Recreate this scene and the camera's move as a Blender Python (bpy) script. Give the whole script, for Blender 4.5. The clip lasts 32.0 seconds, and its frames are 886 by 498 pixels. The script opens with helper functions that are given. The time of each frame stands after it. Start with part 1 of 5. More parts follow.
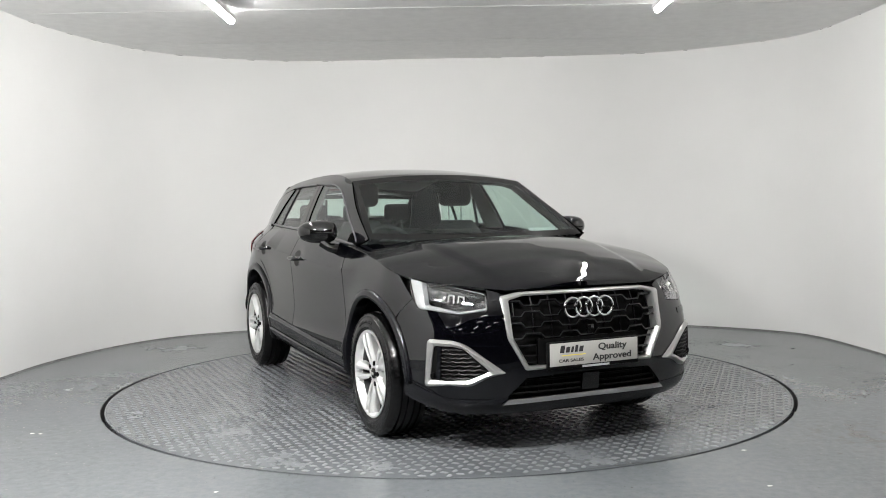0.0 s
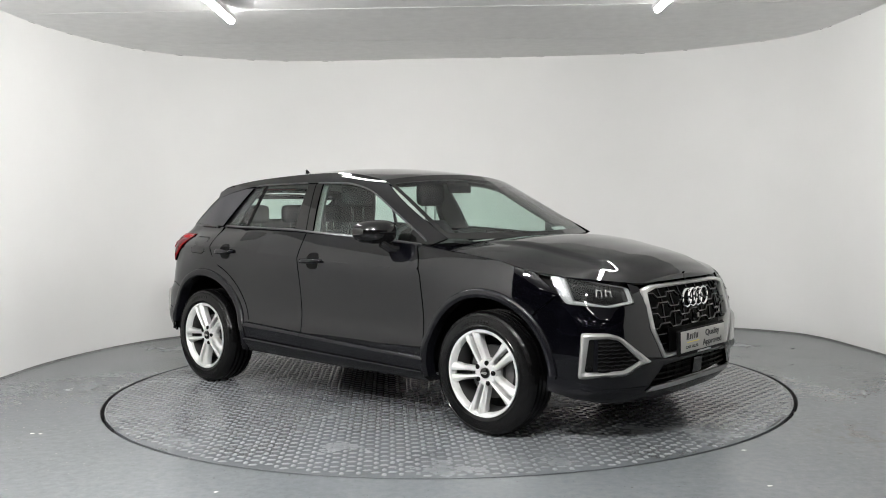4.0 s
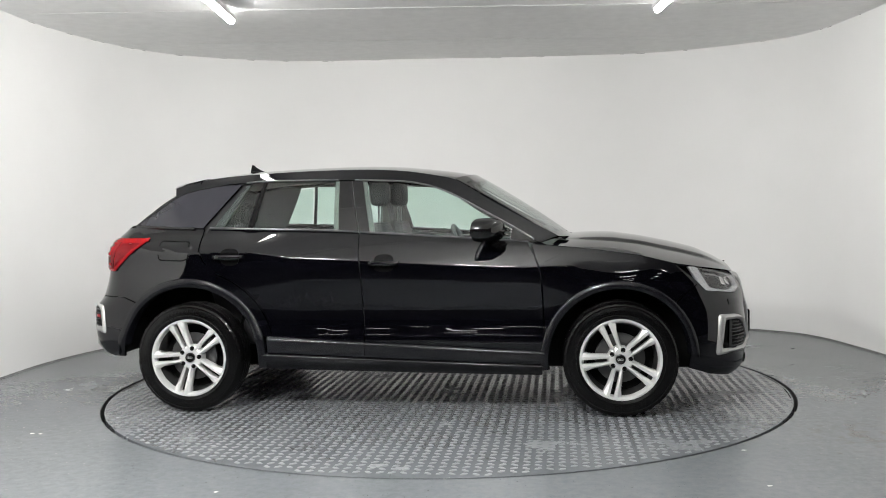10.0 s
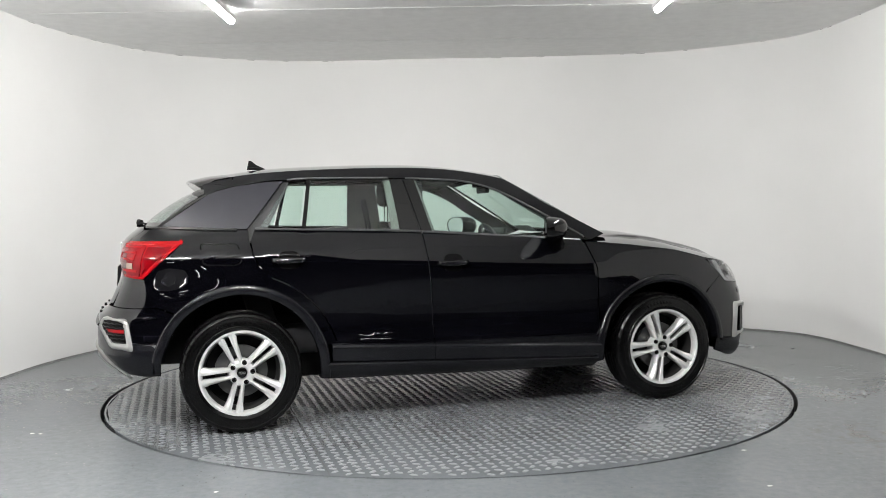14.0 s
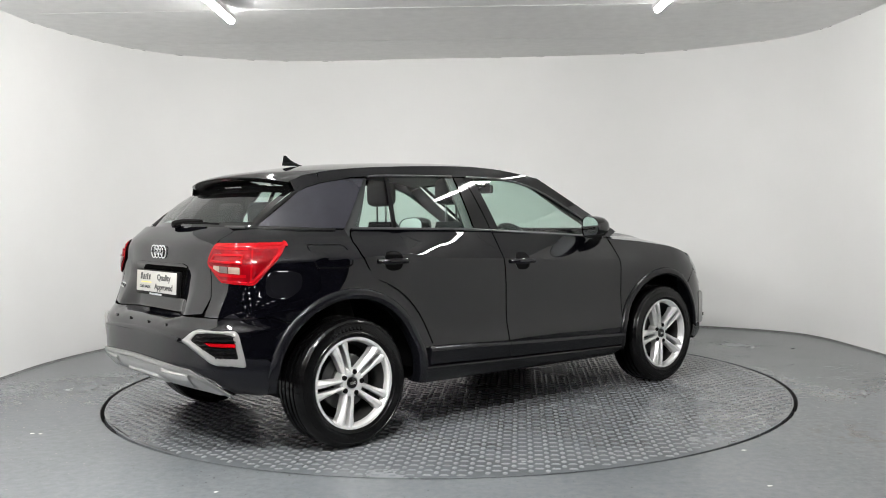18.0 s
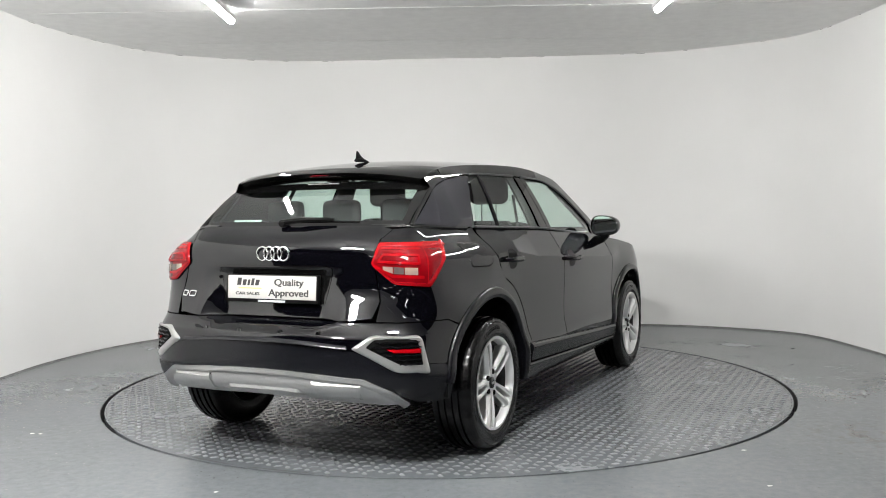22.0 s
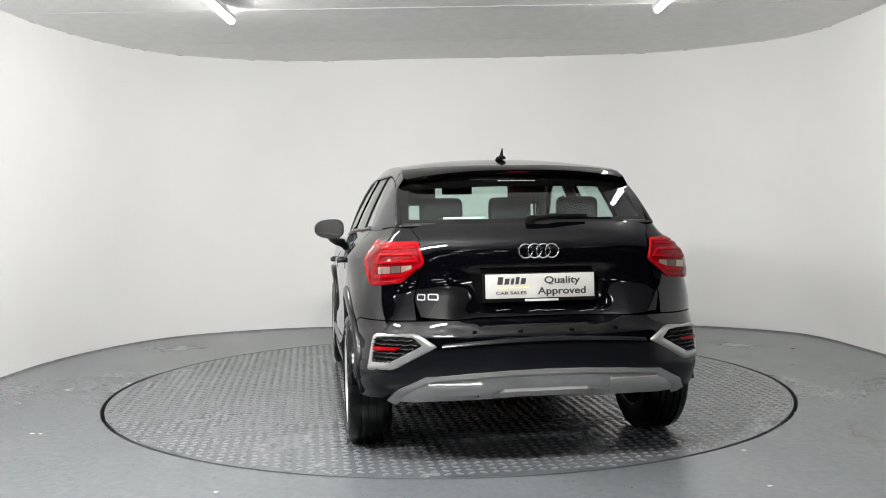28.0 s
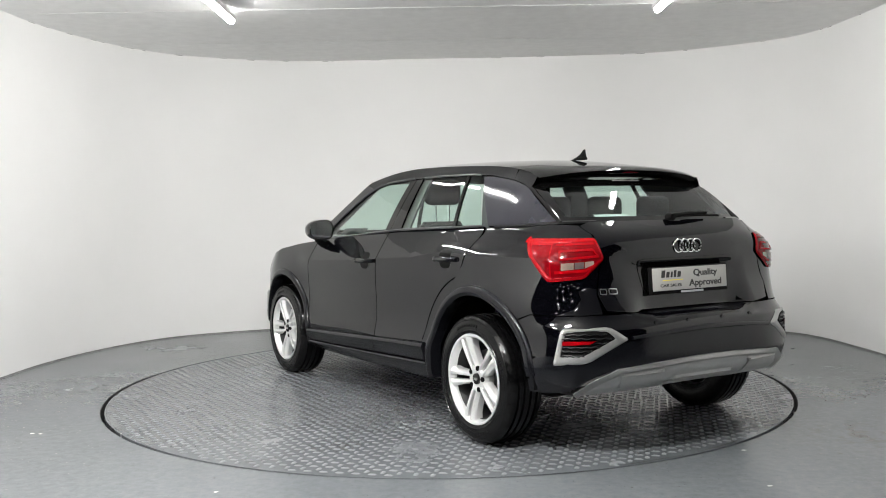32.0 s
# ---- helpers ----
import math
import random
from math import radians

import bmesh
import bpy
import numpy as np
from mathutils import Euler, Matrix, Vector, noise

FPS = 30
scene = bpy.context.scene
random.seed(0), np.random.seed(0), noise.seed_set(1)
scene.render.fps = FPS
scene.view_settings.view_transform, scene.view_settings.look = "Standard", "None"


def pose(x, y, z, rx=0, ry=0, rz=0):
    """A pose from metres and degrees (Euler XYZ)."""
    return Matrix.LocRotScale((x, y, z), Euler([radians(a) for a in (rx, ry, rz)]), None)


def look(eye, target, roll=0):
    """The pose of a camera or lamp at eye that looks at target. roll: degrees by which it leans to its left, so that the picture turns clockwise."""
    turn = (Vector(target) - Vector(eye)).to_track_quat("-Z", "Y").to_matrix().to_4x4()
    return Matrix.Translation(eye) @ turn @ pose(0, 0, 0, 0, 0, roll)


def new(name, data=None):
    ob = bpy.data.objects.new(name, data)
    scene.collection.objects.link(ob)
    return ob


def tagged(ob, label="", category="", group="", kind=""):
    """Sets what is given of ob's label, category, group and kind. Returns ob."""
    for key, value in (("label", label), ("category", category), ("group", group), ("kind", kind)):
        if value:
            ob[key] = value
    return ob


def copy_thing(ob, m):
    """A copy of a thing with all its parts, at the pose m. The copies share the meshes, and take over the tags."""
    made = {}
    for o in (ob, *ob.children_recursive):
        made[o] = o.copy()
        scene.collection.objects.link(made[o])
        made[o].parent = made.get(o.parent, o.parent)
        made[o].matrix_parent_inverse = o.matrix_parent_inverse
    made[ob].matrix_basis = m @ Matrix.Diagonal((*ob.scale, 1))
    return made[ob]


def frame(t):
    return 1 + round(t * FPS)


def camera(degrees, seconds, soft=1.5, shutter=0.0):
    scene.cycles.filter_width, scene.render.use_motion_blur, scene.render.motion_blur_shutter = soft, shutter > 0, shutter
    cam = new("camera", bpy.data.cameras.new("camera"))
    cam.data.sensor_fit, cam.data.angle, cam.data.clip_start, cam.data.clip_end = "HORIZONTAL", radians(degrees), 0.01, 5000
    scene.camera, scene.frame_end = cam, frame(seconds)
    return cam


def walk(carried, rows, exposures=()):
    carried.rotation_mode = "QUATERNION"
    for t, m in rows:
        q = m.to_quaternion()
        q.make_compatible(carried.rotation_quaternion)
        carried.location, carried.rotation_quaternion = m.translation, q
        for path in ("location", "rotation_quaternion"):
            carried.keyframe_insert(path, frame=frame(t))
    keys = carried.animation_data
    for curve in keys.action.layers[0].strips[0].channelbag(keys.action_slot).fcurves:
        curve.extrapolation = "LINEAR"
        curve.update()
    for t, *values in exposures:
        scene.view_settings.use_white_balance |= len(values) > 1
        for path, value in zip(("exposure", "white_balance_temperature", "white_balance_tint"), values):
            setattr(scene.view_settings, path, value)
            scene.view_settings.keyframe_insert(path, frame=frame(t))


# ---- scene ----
# ---------------------------------------------------------------- camera
cam = camera(52.06, 32.0, soft=1.0)
EYE = Vector((0.0, -6.321, 1.205))
SEES = look(EYE, EYE + Vector((-0.003455, 0.999138, -0.04136)), -0.905)
walk(cam, [(0.0, SEES), (32.0, SEES)])
scene.view_settings.exposure = 0.0

# ---------------------------------------------------------------- world and light
world = bpy.data.worlds.new("world")
world.use_nodes = True
world.node_tree.nodes["Background"].inputs[0].default_value = (0.02, 0.021, 0.022, 1)
world.node_tree.nodes["Background"].inputs[1].default_value = 0.3
scene.world = world
TUBE_GLOW = 213.0

# ---------------------------------------------------------------- materials


def material(name):
    m = bpy.data.materials.new(name)
    m.use_nodes = True
    nt = m.node_tree
    return m, nt, nt.nodes["Principled BSDF"]


def noise_node(nt, scale, detail=4.0, rough=0.55, coords="Object"):
    tc = nt.nodes.new("ShaderNodeTexCoord")
    n = nt.nodes.new("ShaderNodeTexNoise")
    n.inputs["Scale"].default_value = scale
    n.inputs["Detail"].default_value = detail
    n.inputs["Roughness"].default_value = rough
    nt.links.new(tc.outputs[coords], n.inputs["Vector"])
    return n


def ramp(nt, source, stops):
    r = nt.nodes.new("ShaderNodeValToRGB")
    el = r.color_ramp.elements
    while len(el) < len(stops):
        el.new(0.5)
    for e, (p, c) in zip(el, stops):
        e.position = p
        e.color = (*c, 1) if len(c) == 3 else c
    nt.links.new(source, r.inputs[0])
    return r


def bump(nt, source, strength, distance, bsdf):
    b = nt.nodes.new("ShaderNodeBump")
    b.inputs["Strength"].default_value = strength
    b.inputs["Distance"].default_value = distance
    nt.links.new(source, b.inputs["Height"])
    nt.links.new(b.outputs[0], bsdf.inputs["Normal"])
    return b


def plain(name, rgb, rough=0.5, metal=0.0, coat=0.0, spec=0.5, grain=0.0, scale=300.0, vary=0.12):
    m, nt, b = material(name)
    b.inputs["Roughness"].default_value = rough
    b.inputs["Metallic"].default_value = metal
    b.inputs["Coat Weight"].default_value = coat
    b.inputs["Coat Roughness"].default_value = 0.02
    b.inputs["Specular IOR Level"].default_value = spec
    n = noise_node(nt, 9.0)
    lo = tuple(c * (1 - vary) for c in rgb)
    hi = tuple(min(1.0, c * (1 + vary)) for c in rgb)
    r = ramp(nt, n.outputs["Fac"], [(0.3, lo), (0.7, hi)])
    nt.links.new(r.outputs[0], b.inputs["Base Color"])
    if grain:
        g = noise_node(nt, scale, 2.0)
        bump(nt, g.outputs["Fac"], grain, 0.002, b)
    return m


def floor_paint():
    m, nt, b = material("grey_floor_paint")
    big = noise_node(nt, 0.9, 6.0, 0.6)
    fine = noise_node(nt, 22.0, 8.0, 0.75)
    spots = noise_node(nt, 55.0, 2.0, 0.5)
    c1 = ramp(nt, big.outputs["Fac"], [(0.3, (0.122, 0.132, 0.141)), (0.7, (0.152, 0.162, 0.171))])
    c2 = ramp(nt, fine.outputs["Fac"], [(0.33, (0.62, 0.63, 0.63)), (0.62, (1.08, 1.08, 1.08))])
    c3 = ramp(nt, spots.outputs["Fac"], [(0.27, (0.35, 0.34, 0.33)), (0.31, (1, 1, 1))])
    mul = nt.nodes.new("ShaderNodeMixRGB")
    mul.blend_type = "MULTIPLY"
    mul.inputs[0].default_value = 0.55
    nt.links.new(c1.outputs[0], mul.inputs[1])
    nt.links.new(c2.outputs[0], mul.inputs[2])
    mul2 = nt.nodes.new("ShaderNodeMixRGB")
    mul2.blend_type = "MULTIPLY"
    mul2.inputs[0].default_value = 0.8
    nt.links.new(mul.outputs[0], mul2.inputs[1])
    nt.links.new(c3.outputs[0], mul2.inputs[2])
    # rusty scuff marks beside the turntable
    tc = nt.nodes.new("ShaderNodeTexCoord")
    far = nt.nodes.new("ShaderNodeVectorMath")
    far.operation = "DISTANCE"
    far.inputs[1].default_value = (2.15, -1.62, 0.0)
    nt.links.new(tc.outputs["Object"], far.inputs[0])
    near = ramp(nt, far.outputs["Value"], [(0.05, (0.45,) * 3), (0.42, (0,) * 3)])
    marks = ramp(nt, noise_node(nt, 9.0, 5.0, 0.7).outputs["Fac"], [(0.50, (0,) * 3), (0.60, (1,) * 3)])
    both_marks = nt.nodes.new("ShaderNodeMath")
    both_marks.operation = "MULTIPLY"
    nt.links.new(near.outputs[0], both_marks.inputs[0])
    nt.links.new(marks.outputs[0], both_marks.inputs[1])
    stain = nt.nodes.new("ShaderNodeMixRGB")
    stain.inputs[2].default_value = (0.085, 0.068, 0.055, 1)
    nt.links.new(both_marks.outputs[0], stain.inputs[0])
    nt.links.new(mul2.outputs[0], stain.inputs[1])
    nt.links.new(stain.outputs[0], b.inputs["Base Color"])
    rr = ramp(nt, big.outputs["Fac"], [(0.3, (0.23,) * 3), (0.7, (0.28,) * 3)])
    nt.links.new(rr.outputs[0], b.inputs["Roughness"])
    b.inputs["Specular IOR Level"].default_value = 0.4
    bump(nt, noise_node(nt, 5.0, 5.0).outputs["Fac"], 0.06, 0.01, b)
    return m


def tread_paint():
    m, nt, b = material("worn_grey_tread_plate")
    big = noise_node(nt, 1.6, 6.0, 0.65)
    fine = noise_node(nt, 30.0, 4.0, 0.6)
    c1 = ramp(nt, big.outputs["Fac"], [(0.3, (0.102, 0.111, 0.119)), (0.72, (0.138, 0.147, 0.156))])
    c2 = ramp(nt, fine.outputs["Fac"], [(0.3, (0.72, 0.72, 0.71)), (0.65, (1, 1, 1))])
    mul = nt.nodes.new("ShaderNodeMixRGB")
    mul.blend_type = "MULTIPLY"
    mul.inputs[0].default_value = 0.5
    nt.links.new(c1.outputs[0], mul.inputs[1])
    nt.links.new(c2.outputs[0], mul.inputs[2])
    nt.links.new(mul.outputs[0], b.inputs["Base Color"])
    rr = ramp(nt, big.outputs["Fac"], [(0.35, (0.20,) * 3), (0.7, (0.30,) * 3)])
    nt.links.new(rr.outputs[0], b.inputs["Roughness"])
    b.inputs["Specular IOR Level"].default_value = 0.6
    bump(nt, noise_node(nt, 8.0, 5.0).outputs["Fac"], 0.1, 0.006, b)
    return m


def bar_paint():
    """Raised tread bars; a lighter colour than the plate stands in for their glossy sheen."""
    m, nt, b = material("lightened_tread_bar")
    big = noise_node(nt, 2.4, 5.0, 0.7)
    c1 = ramp(nt, big.outputs["Fac"], [(0.35, (0.118, 0.126, 0.134)), (0.65, (0.175, 0.183, 0.190))])
    nt.links.new(c1.outputs[0], b.inputs["Base Color"])
    b.inputs["Roughness"].default_value = 0.32
    b.inputs["Specular IOR Level"].default_value = 0.6
    return m


def wall_paint():
    m, nt, b = material("white_wall_paint")
    big = noise_node(nt, 0.7, 5.0)
    c = ramp(nt, big.outputs["Fac"], [(0.3, (0.775, 0.772, 0.76)), (0.7, (0.825, 0.822, 0.81))])
    nt.links.new(c.outputs[0], b.inputs["Base Color"])
    b.inputs["Roughness"].default_value = 0.7
    waves = noise_node(nt, 2.2, 4.0)
    squash = nt.nodes.new("ShaderNodeMapping")
    squash.inputs["Scale"].default_value = (1.0, 1.0, 0.12)
    tc = nt.nodes.new("ShaderNodeTexCoord")
    nt.links.new(tc.outputs["Object"], squash.inputs["Vector"])
    nt.links.new(squash.outputs[0], waves.inputs["Vector"])
    bump(nt, waves.outputs["Fac"], 0.22, 0.03, b)
    return m


def glow(name, rgb, strength):
    m, nt, b = material(name)
    b.inputs["Base Color"].default_value = (*rgb, 1)
    b.inputs["Emission Color"].default_value = (*rgb, 1)
    b.inputs["Emission Strength"].default_value = strength
    return m


def glass(name, tint):
    m, nt, b = material(name)
    nt.nodes.remove(b)
    out = nt.nodes["Material Output"]
    tr = nt.nodes.new("ShaderNodeBsdfTransparent")
    tr.inputs[0].default_value = (*tint, 1)
    gl = nt.nodes.new("ShaderNodeBsdfGlossy")
    gl.inputs["Roughness"].default_value = 0.01
    lw = nt.nodes.new("ShaderNodeLayerWeight")
    lw.inputs["Blend"].default_value = 0.5
    pw = nt.nodes.new("ShaderNodeMath")
    pw.operation = "POWER"
    pw.inputs[1].default_value = 4.5
    nt.links.new(lw.outputs["Facing"], pw.inputs[0])
    fr = nt.nodes.new("ShaderNodeMath")
    fr.operation = "MULTIPLY_ADD"
    fr.inputs[1].default_value = 0.9
    fr.inputs[2].default_value = 0.085
    nt.links.new(pw.outputs[0], fr.inputs[0])
    mix = nt.nodes.new("ShaderNodeMixShader")
    nt.links.new(fr.outputs[0], mix.inputs[0])
    nt.links.new(tr.outputs[0], mix.inputs[1])
    nt.links.new(gl.outputs[0], mix.inputs[2])
    nt.links.new(mix.outputs[0], out.inputs[0])
    return m


FLOOR = floor_paint()
TREAD = tread_paint()
BAR = bar_paint()
WALL = wall_paint()
CEIL = plain("grey_ceiling_paint", (0.80, 0.80, 0.79), 0.75, vary=0.04)
BATTEN = plain("white_batten", (0.75, 0.75, 0.74), 0.5, vary=0.05)
SOFT_TUBE = glow("dimmer_fluorescent_tube", (1.0, 0.99, 0.975), TUBE_GLOW * 0.48)
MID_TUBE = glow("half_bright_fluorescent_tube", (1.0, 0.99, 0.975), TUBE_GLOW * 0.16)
KEY_TUBE = glow("bright_flood_lamp", (1.0, 0.99, 0.975), TUBE_GLOW * 1.75)
CHIP = plain("white_paint_chip", (0.42, 0.42, 0.41), 0.6)
SEAL = plain("dirty_grey_sealant", (0.16, 0.16, 0.155), 0.7, vary=0.4)
SPECK = plain("black_grit", (0.012, 0.012, 0.012), 0.7)
DARK = plain("gap_shade", (0.012, 0.012, 0.012), 0.8)
HALL = plain("unseen_hall_black", (0.013, 0.013, 0.013), 0.9, spec=0.05)
PAINT = plain("black_gloss_paint", (0.0012, 0.0012, 0.0020), 0.02, spec=0.52, vary=0.05)
GLOSS = plain("black_gloss_trim", (0.003, 0.003, 0.003), 0.05, vary=0.05)
PLASTIC = plain("dark_grey_textured_plastic", (0.0040, 0.0042, 0.0056), 0.20, spec=0.32, grain=0.04, scale=900)
BLACK = plain("matt_black_plastic", (0.0028, 0.0028, 0.0028), 0.6, spec=0.08, grain=0.2, scale=700)
CUP = plain("shaded_black_recess", (0.0012, 0.0012, 0.0014), 0.35, spec=0.08)
BELT = plain("satin_dark_window_trim", (0.10, 0.10, 0.105), 0.28, metal=0.7)
BLADE = plain("slate_grey_pillar_panel", (0.016, 0.016, 0.021), 0.07)
SILVER = plain("satin_silver_paint", (0.42, 0.42, 0.41), 0.3, metal=0.75, vary=0.04)
CHROME = plain("chrome", (0.75, 0.75, 0.75), 0.1, metal=1.0, vary=0.03)
ALLOY = plain("silver_alloy", (0.73, 0.73, 0.725), 0.28, metal=0.55, coat=0.4, vary=0.04)
SKID = plain("grey_skid_paint", (0.52, 0.52, 0.51), 0.38, metal=0.3, vary=0.06)
# alloy darkened by colour for the shade behind the spokes
BARREL = plain("shaded_alloy", (0.026, 0.026, 0.026), 0.5, metal=0.4)
DISC = plain("worn_steel_disc", (0.10, 0.10, 0.10), 0.35, metal=0.8)
RUBBER = plain("tyre_rubber", (0.0022, 0.0022, 0.0023), 0.21, spec=0.22, grain=0.08, scale=300)
GLASS = glass("green_tinted_glass", (0.79, 0.92, 0.865))
CLEAR = glass("clear_lamp_cover", (0.95, 0.95, 0.95))
SEAT = plain("dark_seat_fabric", (0.016, 0.016, 0.018), 0.9, grain=0.4, scale=500)

from mathutils.geometry import tessellate_polygon as tessellate

# ---------------------------------------------------------------- mesh helpers


def ready(name, mesh, mat, parent=None, label=""):
    ob = new(name, mesh)
    mesh.materials.append(mat)
    if parent is not None:
        ob.parent = parent
    if label:
        ob["label"] = label
    return ob


def part(name, bm, mat, parent, label="", smooth=True, angle=35):
    """Links a bmesh as one mesh object under a thing or a part."""
    mesh = bpy.data.meshes.new(name)
    bm.normal_update()
    if smooth:
        for f in bm.faces:
            f.smooth = True
        lim = radians(angle)
        for e in bm.edges:
            if len(e.link_faces) == 2 and e.calc_face_angle(0) > lim:
                e.smooth = False
    bm.to_mesh(mesh)
    bm.free()
    return ready(name, mesh, mat, parent, label)


def empty(name, m=None):
    ob = new(name)
    if m is not None:
        ob.matrix_basis = m
    return ob


def box(bm, x0, x1, y0, y1, z0, z1, bevel=0.0, m=None):
    geo = bmesh.ops.create_cube(bm, size=1.0)
    vs = geo["verts"]
    for v in vs:
        v.co = Vector((x0 + (v.co.x + 0.5) * (x1 - x0), y0 + (v.co.y + 0.5) * (y1 - y0), z0 + (v.co.z + 0.5) * (z1 - z0)))
    if bevel:
        es = list({e for v in vs for e in v.link_edges})
        out = bmesh.ops.bevel(bm, geom=es, offset=bevel, segments=3, profile=0.5, affect="EDGES")
        vs = list({v for f in out["faces"] for v in f.verts} | {v for v in vs if v.is_valid})
    if m is not None:
        for v in vs:
            v.co = m @ v.co
    return vs


def tube(bm, pts, r, n=10, closed=False, cap=True):
    """A round bar of radius r along points."""
    pts = [Vector(p) for p in pts]
    rings = []
    k = len(pts)
    for i, p in enumerate(pts):
        a = pts[i - 1] if (i > 0 or closed) else pts[i]
        b = pts[(i + 1) % k] if (i < k - 1 or closed) else pts[i]
        d = (b - a).normalized()
        side = d.cross(Vector((0, 0, 1)))
        if side.length < 0.05:
            side = d.cross(Vector((0, 1, 0)))
        side.normalize()
        up = side.cross(d)
        rr = r[i] if isinstance(r, (list, tuple)) else r
        rings.append([bm.verts.new(p + rr * (math.cos(t) * side + math.sin(t) * up)) for t in (2 * math.pi * j / n for j in range(n))])
    for i in range(k if closed else k - 1):
        A, B = rings[i], rings[(i + 1) % k]
        for j in range(n):
            bm.faces.new((A[j], A[(j + 1) % n], B[(j + 1) % n], B[j]))
    if cap and not closed:
        bm.faces.new(rings[0][::-1])
        bm.faces.new(rings[-1])


def lathe(bm, prof, n=48, closed=False, m=None):
    """Turns a profile of (radius, y) round the y axis."""
    rings = []
    for r, y in prof:
        rings.append([bm.verts.new((r * math.cos(2 * math.pi * j / n), y, r * math.sin(2 * math.pi * j / n))) for j in range(n)])
    k = len(prof)
    for i in range(k if closed else k - 1):
        A, B = rings[i], rings[(i + 1) % k]
        for j in range(n):
            bm.faces.new((A[j], B[j], B[(j + 1) % n], A[(j + 1) % n]))
    if m is not None:
        for ring in rings:
            for v in ring:
                v.co = m @ v.co
    return rings


def smooth_line(pts, n=6, closed=False):
    """Catmull-Rom through points of any dimension."""
    P = [np.array(p, float) for p in pts]
    k = len(P)
    out = []
    for i in range(k if closed else k - 1):
        p1, p2 = P[i], P[(i + 1) % k]
        p0 = P[i - 1] if (i > 0 or closed) else 2 * p1 - p2
        p3 = P[(i + 2) % k] if (i + 2 < k or closed) else 2 * p2 - p1
        for j in range(n):
            t = j / n
            out.append(tuple(0.5 * (2 * p1 + (p2 - p0) * t + (2 * p0 - 5 * p1 + 4 * p2 - p3) * t * t + (3 * p1 - p0 - 3 * p2 + p3) * t ** 3)))
    if not closed:
        out.append(tuple(P[-1]))
    return out


def rounded(poly, r, n=4):
    """The outline with its corners rounded by r (r may be a list)."""
    out = []
    k = len(poly)
    for i in range(k):
        rad = r[i] if isinstance(r, (list, tuple)) else r
        p = np.array(poly[i], float)
        if rad <= 0:
            out.append(tuple(p))
            continue
        a, b = np.array(poly[i - 1], float) - p, np.array(poly[(i + 1) % k], float) - p
        la, lb = np.linalg.norm(a), np.linalg.norm(b)
        c = min(rad, 0.45 * la, 0.45 * lb)
        s, e = p + a / la * c, p + b / lb * c
        for j in range(n + 1):
            t = j / n
            out.append(tuple((1 - t) ** 2 * s + 2 * t * (1 - t) * p + t * t * e))
    return out


def arc(cx, cz, r, a0, a1, n=16):
    return [(cx + r * math.cos(radians(a0 + (a1 - a0) * i / n)), cz + r * math.sin(radians(a0 + (a1 - a0) * i / n))) for i in range(n + 1)]


def inset(poly, d):
    """Moves a closed outline inwards by d."""
    P = np.array(poly, float)
    nxt, prv = np.roll(P, -1, 0), np.roll(P, 1, 0)
    area = 0.5 * np.sum(P[:, 0] * nxt[:, 1] - nxt[:, 0] * P[:, 1])
    sg = 1 if area > 0 else -1

    def nrm(e):
        ln = np.linalg.norm(e, axis=1, keepdims=True) + 1e-12
        return np.stack([-e[:, 1], e[:, 0]], 1) / ln * sg
    n1, n2 = nrm(P - prv), nrm(nxt - P)
    nn = n1 + n2
    nn = nn / np.maximum(1e-6, (np.sum(nn * nn, 1, keepdims=True) / 2))
    ln = np.linalg.norm(nn, axis=1, keepdims=True)
    nn = nn * np.minimum(1, 2.0 / np.maximum(ln, 1e-9))
    return [tuple(p) for p in P + nn * d]


# ---------------------------------------------------------------- the room
def wall_outline():
    """Plan of the curved wall from behind the camera's left round to its right."""
    left = [(-3.36, -3.2), (-3.36, -2.0), (-3.36, -0.6), (-3.36, 0.5), (-3.29, 1.25), (-3.05, 2.03), (-2.71, 2.57), (-2.23, 2.90), (-1.69, 3.11), (-1.15, 3.17)]
    right = [(-0.5, 3.14), (0.7, 3.12), (1.83, 3.04), (2.37, 2.89), (2.84, 2.62), (3.25, 2.25), (3.41, 1.84), (3.46, 1.35), (3.49, 0.8), (3.50, -0.6), (3.50, -2.0), (3.50, -3.4)]
    return smooth_line(left + right, 8)


CEILING_Z = 2.785
HALL_Z = 2.80


